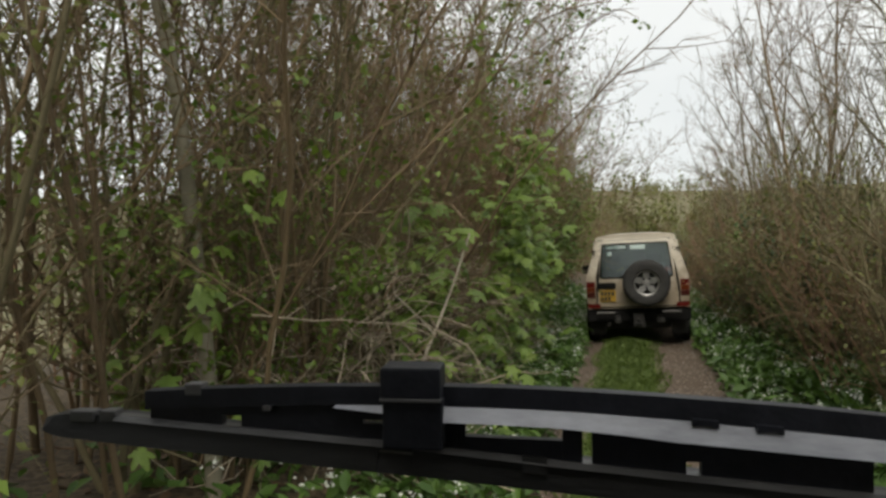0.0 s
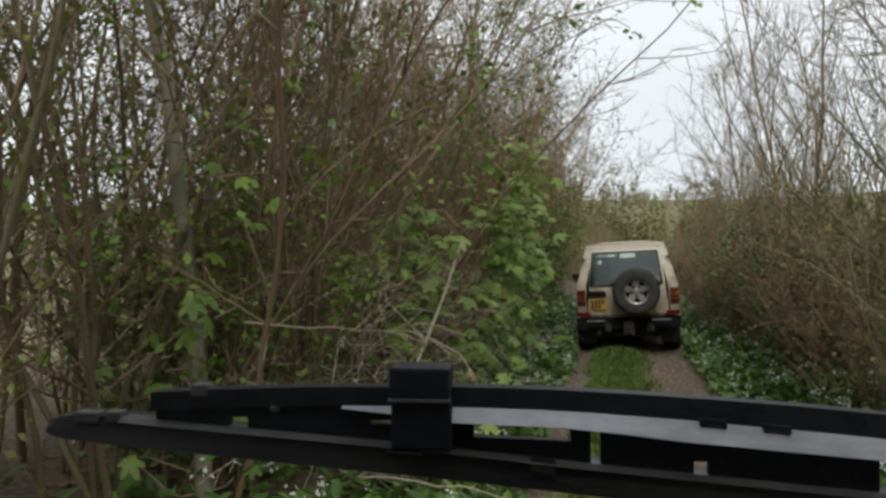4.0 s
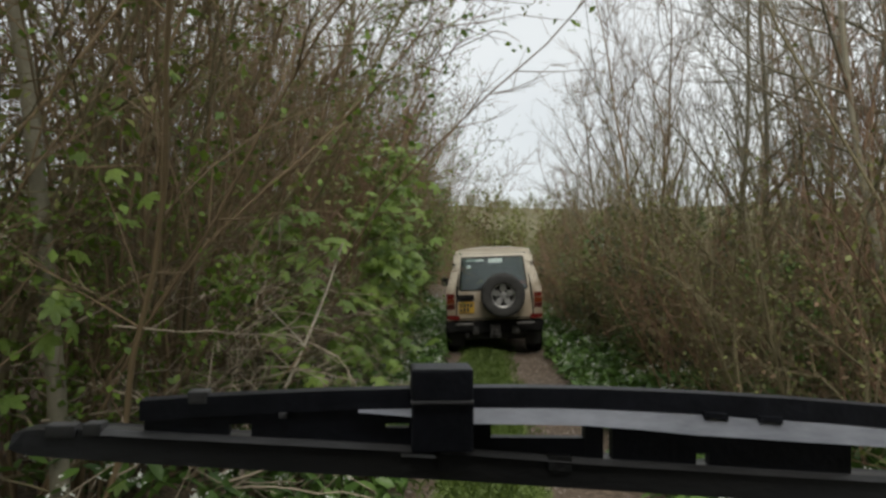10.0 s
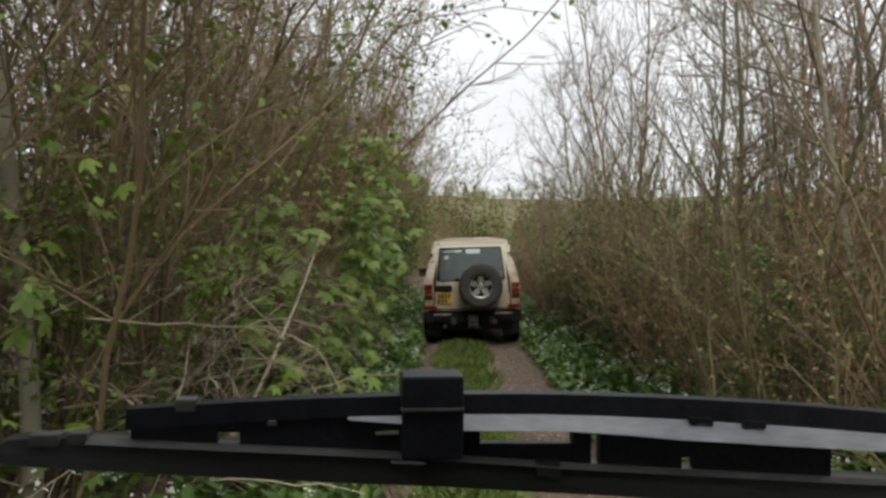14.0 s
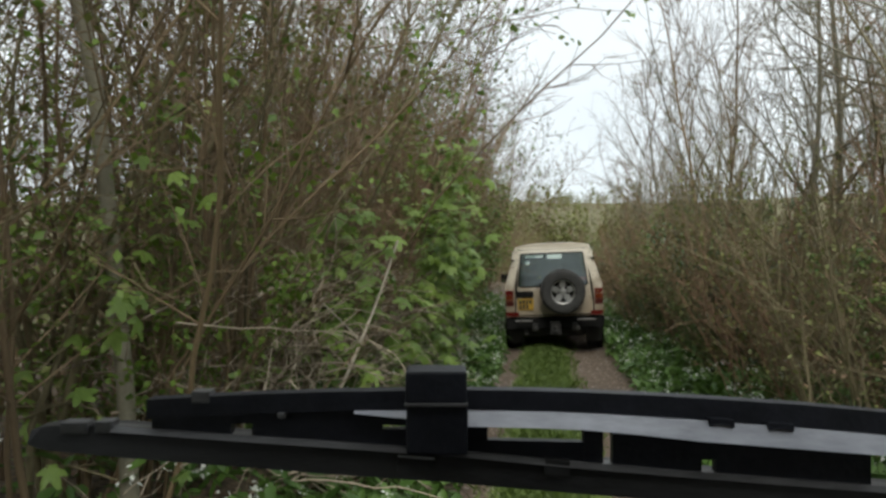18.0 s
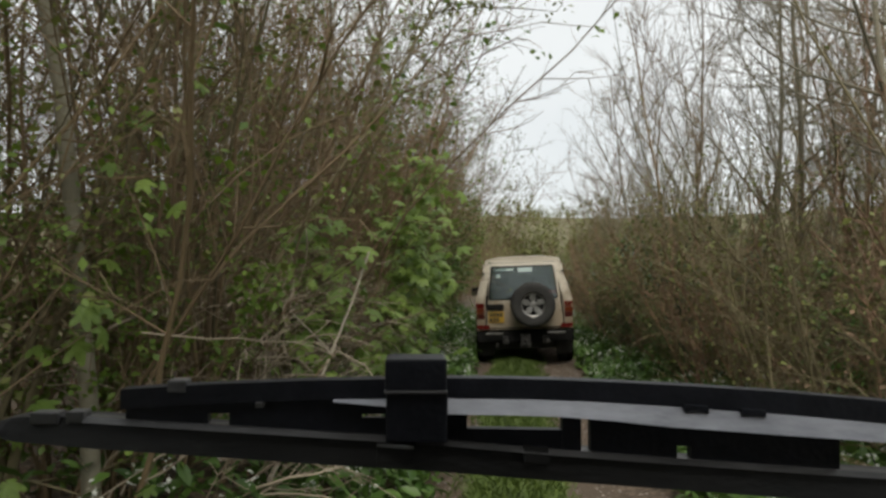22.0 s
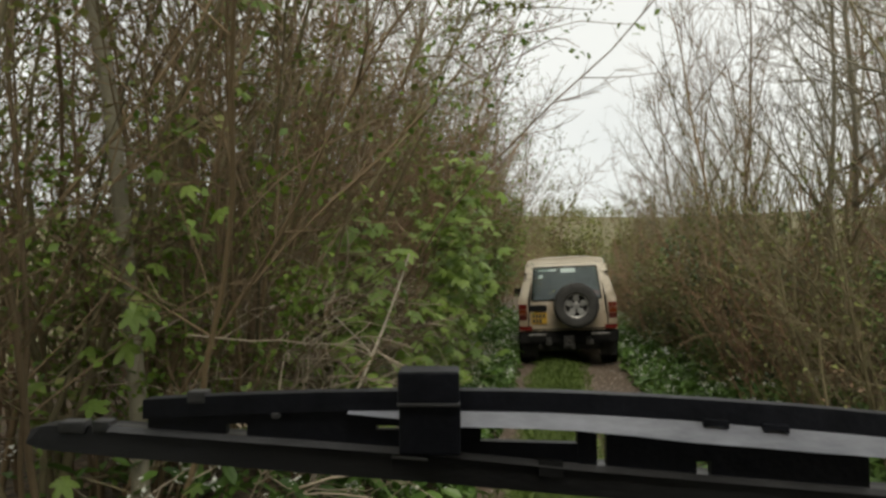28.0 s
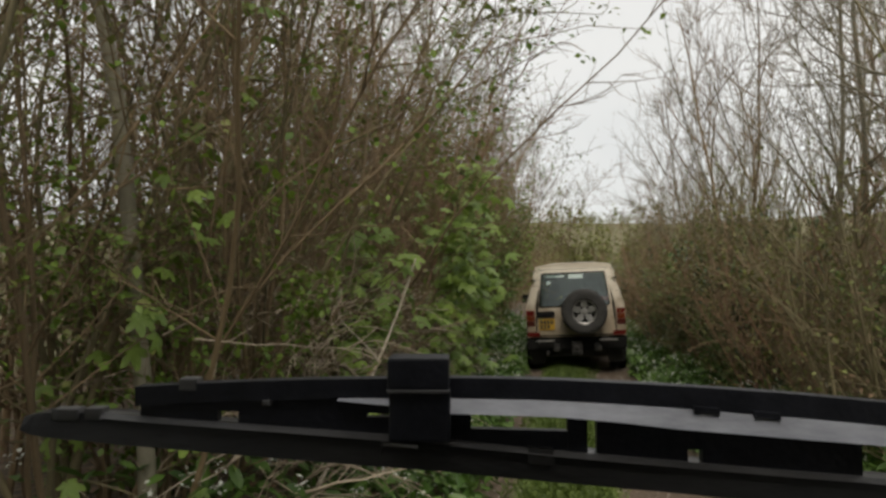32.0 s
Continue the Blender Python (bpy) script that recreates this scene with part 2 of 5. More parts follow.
def ground_material():
    """Soil ruts, a grass crown, leaf-littered verges and open fields, by the distance from the lane's middle."""
    m, n, l, b = nodes_of("lane_ground")
    co = n.new("ShaderNodeTexCoord")
    sep = n.new("ShaderNodeSeparateXYZ")
    l.new(co.outputs["Object"], sep.inputs["Vector"])

    def noise_of(scale, detail=5.0):
        t = n.new("ShaderNodeTexNoise")
        t.inputs["Scale"].default_value, t.inputs["Detail"].default_value = scale, detail
        l.new(co.outputs["Object"], t.inputs["Vector"])
        return t.outputs["Fac"]

    def math_of(op, a, c, d=None):
        t = n.new("ShaderNodeMath")
        t.operation = op
        for i, v in enumerate((a, c, d)):
            if v is None:
                continue
            if isinstance(v, (int, float)):
                t.inputs[i].default_value = v
            else:
                l.new(v, t.inputs[i])
        return t.outputs["Value"]

    def step(v, lo, hi):
        t = n.new("ShaderNodeMapRange")
        t.interpolation_type = "SMOOTHSTEP"
        t.inputs["From Min"].default_value, t.inputs["From Max"].default_value = lo, hi
        l.new(v, t.inputs["Value"])
        return t.outputs["Result"]

    def blend(fac, a, c):
        t = n.new("ShaderNodeMix")
        t.data_type = "RGBA"
        l.new(fac, t.inputs[0]) if not isinstance(fac, float) else None
        for i, v in ((6, a), (7, c)):
            if isinstance(v, tuple):
                t.inputs[i].default_value = (*v, 1)
            else:
                l.new(v, t.inputs[i])
        return t.outputs[2]

    past = math_of("MAXIMUM", math_of("SUBTRACT", sep.outputs["Y"], 20.0), 0.0)
    lane_x = math_of("SUBTRACT", sep.outputs["X"], math_of("MULTIPLY", math_of("MULTIPLY", past, past), 0.002))
    wob = math_of("MULTIPLY_ADD", noise_of(2.3), 0.5, -0.25)
    xs = math_of("ADD", lane_x, wob)
    coarse, fine = noise_of(1.4), noise_of(22.0)
    soil = blend(step(fine, 0.35, 0.7), (0.070, 0.049, 0.033), (0.185, 0.134, 0.096))
    soil = blend(step(coarse, 0.4, 0.65), soil, (0.105, 0.076, 0.052))
    grass = blend(step(fine, 0.35, 0.65), (0.060, 0.100, 0.018), (0.155, 0.205, 0.038))
    litter = blend(step(fine, 0.35, 0.65), (0.045, 0.032, 0.018), (0.13, 0.095, 0.055))
    field = blend(step(noise_of(0.08), 0.38, 0.62), (0.13, 0.105, 0.052), (0.19, 0.165, 0.085))
    field = blend(step(noise_of(0.6), 0.35, 0.7), field, (0.105, 0.105, 0.042))
    off = math_of("ABSOLUTE", math_of("ADD", xs, 0.26), 0)
    crown = math_of("SUBTRACT", 1.0, step(off, 0.33, 0.47))
    col = blend(crown, soil, grass)
    side = step(math_of("ABSOLUTE", math_of("ADD", xs, 0.02), 0), 0.86, 1.05)
    col = blend(side, col, litter)
    out = step(math_of("ABSOLUTE", lane_x, 0), 6.5, 9.0)
    far = step(sep.outputs["Y"], 84.0, 100.0)
    col = blend(math_of("MAXIMUM", out, far), col, field)
    l.new(col, b.inputs["Base Color"])
    b.inputs["Roughness"].default_value = 0.92
    bp = n.new("ShaderNodeBump")
    bp.inputs["Strength"].default_value, bp.inputs["Distance"].default_value = 0.7, 0.03
    l.new(math_of("ADD", fine, coarse), bp.inputs["Height"])
    l.new(bp.outputs["Normal"], b.inputs["Normal"])
    return m


GROUND = ground_material()


# ---- building helpers ----
def link_mesh(name, me, material, parent=None, label=""):
    me.materials.append(material) if not me.materials else None
    ob = new(name, me)
    ob.parent = parent
    if label:
        ob["label"] = label
    return ob


def part(name, bm, material, parent, label="", smooth=False):
    """Links a bmesh as one mesh object under a thing or a part."""
    me = bpy.data.meshes.new(name)
    bmesh.ops.recalc_face_normals(bm, faces=bm.faces)
    bm.to_mesh(me)
    bm.free()
    if smooth:
        me.polygons.foreach_set("use_smooth", [True] * len(me.polygons))
    return link_mesh(name, me, material, parent, label)


def thing(name, m, label, category, group="", kind=""):
    ob = new(name)
    ob.empty_display_size = 0.2
    ob.matrix_basis = m
    return tagged(ob, label, category, group, kind)


def raw_mesh(name, verts, faces_per, smooth=False):
    """A mesh from numpy arrays: vertices and equal-sized faces."""
    me = bpy.data.meshes.new(name)
    k = faces_per.shape[1]
    me.vertices.add(len(verts))
    me.vertices.foreach_set("co", np.ascontiguousarray(verts, dtype=np.float32).ravel())
    me.loops.add(faces_per.size)
    me.loops.foreach_set("vertex_index", np.ascontiguousarray(faces_per, dtype=np.int32).ravel())
    me.polygons.add(len(faces_per))
    me.polygons.foreach_set("loop_start", np.arange(0, faces_per.size, k, dtype=np.int32))
    me.polygons.foreach_set("loop_total", np.full(len(faces_per), k, dtype=np.int32))
    if smooth:
        me.polygons.foreach_set("use_smooth", np.ones(len(faces_per), dtype=bool))
    me.update(calc_edges=True)
    return me


def tubes(name, segs, sides=3):
    """Tapered round sticks: each row is start, end, start radius, end radius."""
    s = np.array(segs, dtype=float)
    a, c, ra, rc = s[:, 0:3], s[:, 3:6], s[:, 6], s[:, 7]
    d = c - a
    d /= np.maximum(np.linalg.norm(d, axis=1, keepdims=True), 1e-9)
    ref = np.where(np.abs(d[:, 2:3]) > 0.9, np.array([[1.0, 0, 0]]), np.array([[0, 0, 1.0]]))
    u = np.cross(d, ref)
    u /= np.linalg.norm(u, axis=1, keepdims=True)
    w = np.cross(d, u)
    rings = []
    for k in range(sides):
        ang = 2 * math.pi * k / sides
        o = u * math.cos(ang) + w * math.sin(ang)
        rings.append((a - d * ra[:, None] * 0.4 + o * ra[:, None], c + o * rc[:, None]))
    n = len(s)
    v = np.stack([r[0] for r in rings] + [r[1] for r in rings], axis=1).reshape(-1, 3)
    base = (np.arange(n) * 2 * sides)[:, None]
    f = np.concatenate([base + np.array([[k, (k + 1) % sides, sides + (k + 1) % sides, sides + k]]) for k in range(sides)])
    return raw_mesh(name, v, f, smooth=sides > 3)


LEAF_OVAL = np.array([(0, 0, 0), (0.30, 0.32, 0.05), (0.24, 0.72, 0.03), (0, 1.0, -0.08), (-0.24, 0.72, 0.03), (-0.30, 0.32, 0.05), (0, 0.5, -0.05)])
OVAL_FACES = np.array([(6, 0, 1), (6, 1, 2), (6, 2, 3), (6, 3, 4), (6, 4, 5), (6, 5, 0)])
LEAF_NARROW = np.array([(0, 0, 0), (0.10, 0.35, 0.04), (0, 1.0, -0.22), (-0.10, 0.35, 0.04)])
NARROW_FACES = np.array([(0, 1, 2), (0, 2, 3)])
LEAF_SMALL = np.array([(0, 0, 0), (0.34, 0.5, 0.10), (0, 1.0, -0.04), (-0.34, 0.5, 0.10)])


def leaves(name, at, size, rng, shape=LEAF_SMALL, faces=NARROW_FACES, droop=0.35, spread=1.0):
    """Many separate leaves at the given places, turned at random, mostly facing up."""
    at = np.asarray(at, dtype=float)
    n = len(at)
    yaw = rng.uniform(0, 2 * math.pi, n)
    pitch = rng.normal(-droop, 0.5 * spread, n)
    roll = rng.normal(0, 0.5 * spread, n)
    s = size * rng.uniform(0.55, 1.25, n)
    cy, sy, cp, sp, cr, sr = np.cos(yaw), np.sin(yaw), np.cos(pitch), np.sin(pitch), np.cos(roll), np.sin(roll)
    p = shape[None] * s[:, None, None]
    x, y, z = p[..., 0], p[..., 1], p[..., 2]
    x, z = x * cr[:, None] + z * sr[:, None], -x * sr[:, None] + z * cr[:, None]
    y, z = y * cp[:, None] - z * sp[:, None], y * sp[:, None] + z * cp[:, None]
    x, y = x * cy[:, None] - y * sy[:, None], x * sy[:, None] + y * cy[:, None]
    v = np.stack([x, y, z], axis=2) + at[:, None]
    k = len(shape)
    f = (np.arange(n) * k)[:, None, None] + faces[None]
    return raw_mesh(name, v.reshape(-1, 3), f.reshape(-1, 3))


def grow(rng, p, d, length, r0, r1, n, wobble, lift, out):
    """One bending stick, appended to out; returns its nodes and their directions."""
    pts, dirs = [np.array(p, float)], []
    d = np.array(d, float)
    d /= np.linalg.norm(d)
    for i in range(n):
        d = d + rng.normal(0, wobble, 3) + np.array((0, 0, lift))
        d /= np.linalg.norm(d)
        q = pts[-1] + d * length / n
        a, c = r0 + (r1 - r0) * i / n, r0 + (r1 - r0) * (i + 1) / n
        out.append((*pts[-1], *q, a, c))
        pts.append(q)
        dirs.append(d.copy())
    return pts, dirs


def side_way(rng, d, angle):
    """A direction that leaves d at about that angle, any way round."""
    v = rng.normal(0, 1, 3)
    v -= d * v.dot(d)
    v /= np.linalg.norm(v)
    return d * math.cos(angle) + v * math.sin(angle)


def one_tube(name, segs, sides):
    """One unbroken bent stick through the ends of the given rows."""
    s = np.array(segs, dtype=float)
    pts, rad = np.vstack([s[:1, 0:3], s[:, 3:6]]), np.append(s[0, 6], s[:, 7])
    way = np.gradient(pts, axis=0)
    way /= np.linalg.norm(way, axis=1, keepdims=True)
    ref = np.array((1.0, 0.2, 0.0)) if abs(way[:, 2]).mean() > 0.6 else np.array((0.0, 0.1, 1.0))
    u = np.cross(way, ref)
    u /= np.linalg.norm(u, axis=1, keepdims=True)
    w = np.cross(way, u)
    n = len(pts)
    ang = 2 * math.pi * np.arange(sides) / sides
    v = pts[:, None] + rad[:, None, None] * (u[:, None] * np.cos(ang)[None, :, None] + w[:, None] * np.sin(ang)[None, :, None])
    f = [(i * sides + k, i * sides + (k + 1) % sides, (i + 1) * sides + (k + 1) % sides, (i + 1) * sides + k) for i in range(n - 1) for k in range(sides)]
    return raw_mesh(name, v.reshape(-1, 3), np.array(f), smooth=True)


def piece_each(name, pieces, sides, material, parent):
    """Each stick is a part of its own, with its own mesh."""
    for segs in pieces:
        link_mesh(name, one_tube(name, segs, sides), material, parent)


def joined(name, me, material, parent):
    return tagged(link_mesh(name, me, material, parent), kind="stuff")


def shrub(name, seed, bark, label, category, stems=12, height=5.0, spread=0.55, lean=0.13, twigs=20, subs=3,
          twig_len=0.75, start=0.12, stem_r=0.018, wobble=0.06, leaf=None, leaf_n=0, leaf_size=0.04, leaf_from=0.0,
          leaf_shape=LEAF_SMALL, leaf_faces=NARROW_FACES, angle=0.75, arch=0.0, single=True, sway=0.10):
    """A many-stemmed bush: bent stems, upswept twigs with finer twigs, and leaves at the twigs."""
    rng = np.random.default_rng(seed)
    thick, thin, ends = [], [], []
    for s in range(stems):
        stem = []
        thick.append(stem)
        a, rad = rng.uniform(0, 2 * math.pi), spread * math.sqrt(rng.uniform(0, 1))
        base = (rad * math.cos(a), rad * math.sin(a), -0.05)
        h = height * rng.uniform(0.6, 1.0)
        stout = rng.uniform() < 0.14
        bend = 0.35 if stout else 1.0
        d = (bend * (math.cos(a) * lean + rng.normal(0, sway)), bend * (math.sin(a) * lean + rng.normal(0, sway)), 1)
        r = stem_r * rng.uniform(0.5, 1.2) * (1.9 if stout else 1)
        n = 9
        pts, dirs = grow(rng, base, d, h, r, 0.004, n, wobble * (0.6 if stout else 1), -arch, stem)
        for t in range(twigs):
            k = start + (1 - start) * rng.uniform(0, 1) ** 0.85
            i = min(n - 1, int(k * n))
            p = pts[i] + (pts[i + 1] - pts[i]) * (k * n - i if k * n - i < 1 else 1)
            w = side_way(rng, dirs[i], rng.uniform(0.5, 1.25) * angle)
            ln = twig_len * rng.uniform(0.4, 1.2) * (1.15 - 0.6 * k)
            tp, td = grow(rng, p, w, ln, 0.0055, 0.0025, 3, 0.16, 0.10, thin)
            for u in range(subs):
                j = rng.integers(0, 3)
                sp, sd = grow(rng, tp[j + 1], side_way(rng, td[j], rng.uniform(0.4, 1.0)), ln * rng.uniform(0.25, 0.6),
                              0.0035, 0.0016, 2, 0.2, 0.05, thin)
                ends += [sp[-1], sp[1]]
            ends += tp[1:]
    ob = thing(name, Matrix(), label, category)
    if single:
        piece_each("stem", thick, 5, bark, ob)
    else:
        joined("stem_mass", tubes("stem_mass", [s for t in thick for s in t], 3), bark, ob)
    joined("twig_mass", tubes("twig_mass", thin, 3), bark, ob)
    if leaf is not None and leaf_n:
        e = np.array(ends)
        e = e[e[:, 2] > leaf_from]
        pick = e[rng.integers(0, len(e), leaf_n)] + rng.normal(0, 0.05, (leaf_n, 3))
        joined("foliage", leaves("foliage", pick, leaf_size, rng, leaf_shape, leaf_faces), leaf, ob)
    return ob


def tree(name, seed, bark, label, height=8.0, trunk_r=0.07, limbs=11, fork=4, leaf=None, leaf_n=0, leaf_size=0.05,
         bare_below=0.3, wobble=0.05, upsweep=0.10, limb_len=0.42, lean=(0, 0)):
    """A thin tree: tapered trunk, upswept limbs that fork into twigs."""
    rng = np.random.default_rng(seed)
    trunk, boughs, thin, ends = [], [], [], []
    pts, dirs = grow(rng, (0, 0, -0.1), (lean[0], lean[1], 1), height, trunk_r, 0.012, 12, wobble, 0.02, trunk)
    for s in range(limbs):
        k = bare_below + (0.97 - bare_below) * (s + rng.uniform(0, 1)) / limbs
        i = min(11, int(k * 12))
        ln = height * limb_len * (1.1 - 0.75 * k) * rng.uniform(0.7, 1.2)
        r = trunk_r * (1.05 - k) * 0.55 + 0.006
        bough = []
        boughs.append(bough)
        lp, ld = grow(rng, pts[i], side_way(rng, dirs[i], rng.uniform(0.6, 1.15)), ln, r, 0.006, 6, 0.12, upsweep, bough)
        for t in range(fork * 2):
            j = rng.integers(1, 6)
            tp, td = grow(rng, lp[j], side_way(rng, ld[j], rng.uniform(0.4, 0.9)), ln * rng.uniform(0.25, 0.55), 0.008, 0.003, 4, 0.14, 0.06, thin)
            ends += tp[1:]
            for u in range(fork):
                m = rng.integers(0, 4)
                sp, sd = grow(rng, tp[m + 1], side_way(rng, td[m], rng.uniform(0.4, 0.9)), ln * rng.uniform(0.10, 0.25), 0.0045, 0.002, 2, 0.18, 0.05, thin)
                ends += sp[1:]
    ob = thing(name, Matrix(), label, "tree")
    link_mesh("trunk", one_tube("trunk", trunk, 8), bark, ob)
    piece_each("limb", boughs, 5, bark, ob)
    joined("twig_mass", tubes("twig_mass", thin, 3), bark, ob)
    if leaf is not None and leaf_n:
        e = np.array(ends)
        pick = e[rng.integers(0, len(e), leaf_n)] + rng.normal(0, 0.06, (leaf_n, 3))
        joined("crown", leaves("crown", pick, leaf_size, rng), leaf, ob)
    return ob


def brash(name, seed, label, n=70, length=1.1, width=1.4, depth=0.7, high=0.7):
    """A tangle of dead cut sticks leaning against the hedge foot, most of them along the lane."""
    rng = np.random.default_rng(seed)
    thick, thin = [], []
    for s in range(n):
        p = (rng.uniform(-depth, depth) * 0.5, rng.uniform(-width, width) * 0.5, high * rng.uniform(0.0, 1) ** 1.4)
        d = (rng.normal(0.15, 0.5), rng.normal(0.45, 0.75), rng.normal(0.28, 0.34))
        ln = length * rng.uniform(0.35, 1.25)
        stick = []
        thick.append(stick)
        r = rng.uniform(0.003, 0.0075) * (1.45 if rng.uniform() < 0.2 else 1)
        q, qd = grow(rng, p, d, ln, r, 0.003, 7, 0.17, -0.01, stick)
        for u in range(4):
            j = rng.integers(0, 5)
            grow(rng, q[j + 1], side_way(rng, qd[j], 0.7), ln * rng.uniform(0.15, 0.45), 0.004, 0.002, 2, 0.15, 0, thin)
    ob = thing(name, Matrix(), label, "brushwood")
    piece_each("stick", thick, 5, DEAD_WOOD, ob)
    joined("twig_mass", tubes("twig_mass", thin, 3), DEAD_WOOD, ob)
    return ob


def plant_at(template, x, y, scale=1.0, turn=None, tilt=0.0, rng=random, z=None):
    """A copy of a template at a place on the ground, leaning by tilt degrees towards +x."""
    m = pose(x, y, height_at(x, y) if z is None else z, 0, tilt, 0) @ pose(0, 0, 0, rng.uniform(-3, 3), rng.uniform(-3, 3), rng.uniform(0, 360) if turn is None else turn)
    ob = copy_thing(template, m)
    ob.scale = (scale, scale, scale * rng.uniform(0.92, 1.1))
    return ob


def drop_template(ob):
    for o in (*ob.children_recursive, ob):
        bpy.data.objects.remove(o)


# ---- ground ----
def smooth01(v):
    v = max(0.0, min(1.0, v))
    return v * v * (3 - 2 * v)


def lane_bend(y):
    """How far the lane's middle has swung to the right."""
    return 0.002 * max(0.0, min(y, 60) - 20) ** 2


def height_at(x, y):
    """The ground's height: two ruts, a low crown, verge banks, and hills far ahead and to the sides."""
    z = 0.0
    full_x, x = x, x - lane_bend(y)
    for c, w, d in ((-0.80, 0.24, 0.075), (0.50, 0.40, 0.07)):
        z -= d * math.exp(-((x - c) / w) ** 2)
    z += 0.03 * math.exp(-((x + 0.26) / 0.3) ** 2)
    side = abs(x)
    z += (0.50 if x < 0 else 0.30) * smooth01((side - 1.1) / 1.3) - 0.20 * smooth01((side - 4) / 4)
    x, side = full_x, abs(full_x)
    near = 1 - smooth01((math.hypot(x, y) - 30) / 20)
    z += near * 0.035 * noise.noise((x * 1.7, y * 1.7, 0.3))
    rise = smooth01((y - 70) / 330)
    z += 30.0 * rise * (1 + 0.12 * noise.noise((x * 0.006, y * 0.006, 4.0)))
    z += (20.0 * smooth01((x - 45) / 170) if x > 0 else 8.0 * smooth01((side - 60) / 300)) * (1 - 0.8 * rise)
    z += 14.0 * smooth01((y - 400) / 1500) * noise.noise((x * 0.0016, 2.0, 1.0))
    return z


def build_ground():
    def axis(inner, step, outer):
        v = list(np.arange(-inner, inner + 1e-6, step))
        s, p = step, inner
        while p < outer:
            s *= 1.28
            p += s
            v.append(p)
            v.insert(0, -p)
        return v
    xs = axis(3.2, 0.10, 2600)
    ys = [y - 0.0 for y in np.arange(-4, 22, 0.16)]
    s, p = 0.16, ys[-1]
    while p < 3200:
        s *= 1.12
        p += s
        ys.append(p)
    s, p = 0.16, ys[0]
    while p > -900:
        s *= 1.5
        p -= s
        ys.insert(0, p)
    v = np.array([(x, y, height_at(x, y)) for y in ys for x in xs])
    nx, ny = len(xs), len(ys)
    i = np.arange(nx * (ny - 1)).reshape(ny - 1, nx)[:, :-1].ravel()
    f = np.stack([i, i + 1, i + nx + 1, i + nx], axis=1)
    ob = link_mesh("ground", raw_mesh("ground", v, f, smooth=True), GROUND)
    tagged(ob, "rutted earth lane with a grassy crown between fields", "ground", kind="structure")


build_ground()


# ---- shapes for the vehicles ----
def box(bm, lo, hi, bevel=0.0, segments=2):
    r = bmesh.ops.create_cube(bm, size=1.0)
    c = [(a + b) / 2 for a, b in zip(lo, hi)]
    s = [b - a for a, b in zip(lo, hi)]
    for v in r["verts"]:
        v.co = Vector([v.co[i] * s[i] + c[i] for i in range(3)])
    if bevel:
        es = list({e for v in r["verts"] for e in v.link_edges})
        bmesh.ops.bevel(bm, geom=es, offset=bevel, segments=segments, affect="EDGES", profile=0.6)
    return bm


def box_part(name, lo, hi, material, parent, bevel=0.006, label=""):
    return part(name, box(bmesh.new(), lo, hi, bevel), material, parent, label)


def prism(bm, outline, y0, y1, shift=None):
    """Extrudes an outline of (x, z) along y; shift moves the far end's points: a function of (x, z)."""
    a = [bm.verts.new((x, y0(x, z) if callable(y0) else y0, z)) for x, z in outline]
    b = [bm.verts.new((*(lambda q: (q[0], y1(x, z) if callable(y1) else y1, q[1]))(shift(x, z) if shift else (x, z)),)) for x, z in outline]
    n = len(outline)
    bm.faces.new(a)
    bm.faces.new(b[::-1])
    for i in range(n):
        bm.faces.new((a[i], b[i], b[(i + 1) % n], a[(i + 1) % n]))
    return bm


def frame_ring(bm, outer, inner, y_of, depth):
    """A plate with a hole: two outlines of as many points, on the surface y_of(x, z), with depth."""
    n = len(outer)
    rows = []
    for loop, dy in ((outer, 0), (inner, 0), (inner, depth), (outer, depth)):
        rows.append([bm.verts.new((x, y_of(x, z) + dy, z)) for x, z in loop])
    for a, b in zip(rows, rows[1:] + rows[:1]):
        for i in range(n):
            bm.faces.new((a[i], a[(i + 1) % n], b[(i + 1) % n], b[i]))
    return bm


def rounded(x0, x1, z0, z1, r, top_in=0.0, k=5):
    """A rounded four-sided outline, narrower at the top by top_in on each side."""
    pts = []
    for cx, cz, a0 in ((x1 - r, z0 + r, -90), (x1 - r - top_in, z1 - r, 0), (x0 + r + top_in, z1 - r, 90), (x0 + r, z0 + r, 180)):
        for i in range(k + 1):
            a = radians(a0 + 90 * i / k)
            pts.append((cx + r * math.cos(a), cz + r * math.sin(a)))
    return pts


def lathe(bm, profile, n=40, axis="y"):
    """Turns a profile of (radius, along) round the y axis (or the x axis)."""
    rings = []
    for r, t in profile:
        ring = []
        for i in range(n):
            a = 2 * math.pi * i / n
            p = (r * math.cos(a), t, r * math.sin(a)) if axis == "y" else (t, r * math.cos(a), r * math.sin(a))
            ring.append(bm.verts.new(p))
        rings.append(ring)
    for a, b in zip(rings, rings[1:]):
        for i in range(n):
            bm.faces.new((a[i], a[(i + 1) % n], b[(i + 1) % n], b[i]))
    return bm


def moved(ob, x, y, z, rx=0, ry=0, rz=0):
    ob.matrix_basis = pose(x, y, z, rx, ry, rz)
    return ob


def tyre_profile(r, rim, w):
    h = w / 2
    return [(rim, -h * 0.75), (rim + 0.02, -h * 0.95), ((r + rim) / 2, -h), (r - 0.05, -h * 0.96), (r - 0.012, -h * 0.82), (r, -h * 0.6), (r, -h * 0.08), (r, h * 0.08), (r, h * 0.6),
            (r - 0.012, h * 0.82), (r - 0.05, h * 0.96), ((r + rim) / 2, h), (rim + 0.02, h * 0.95), (rim, h * 0.75)]


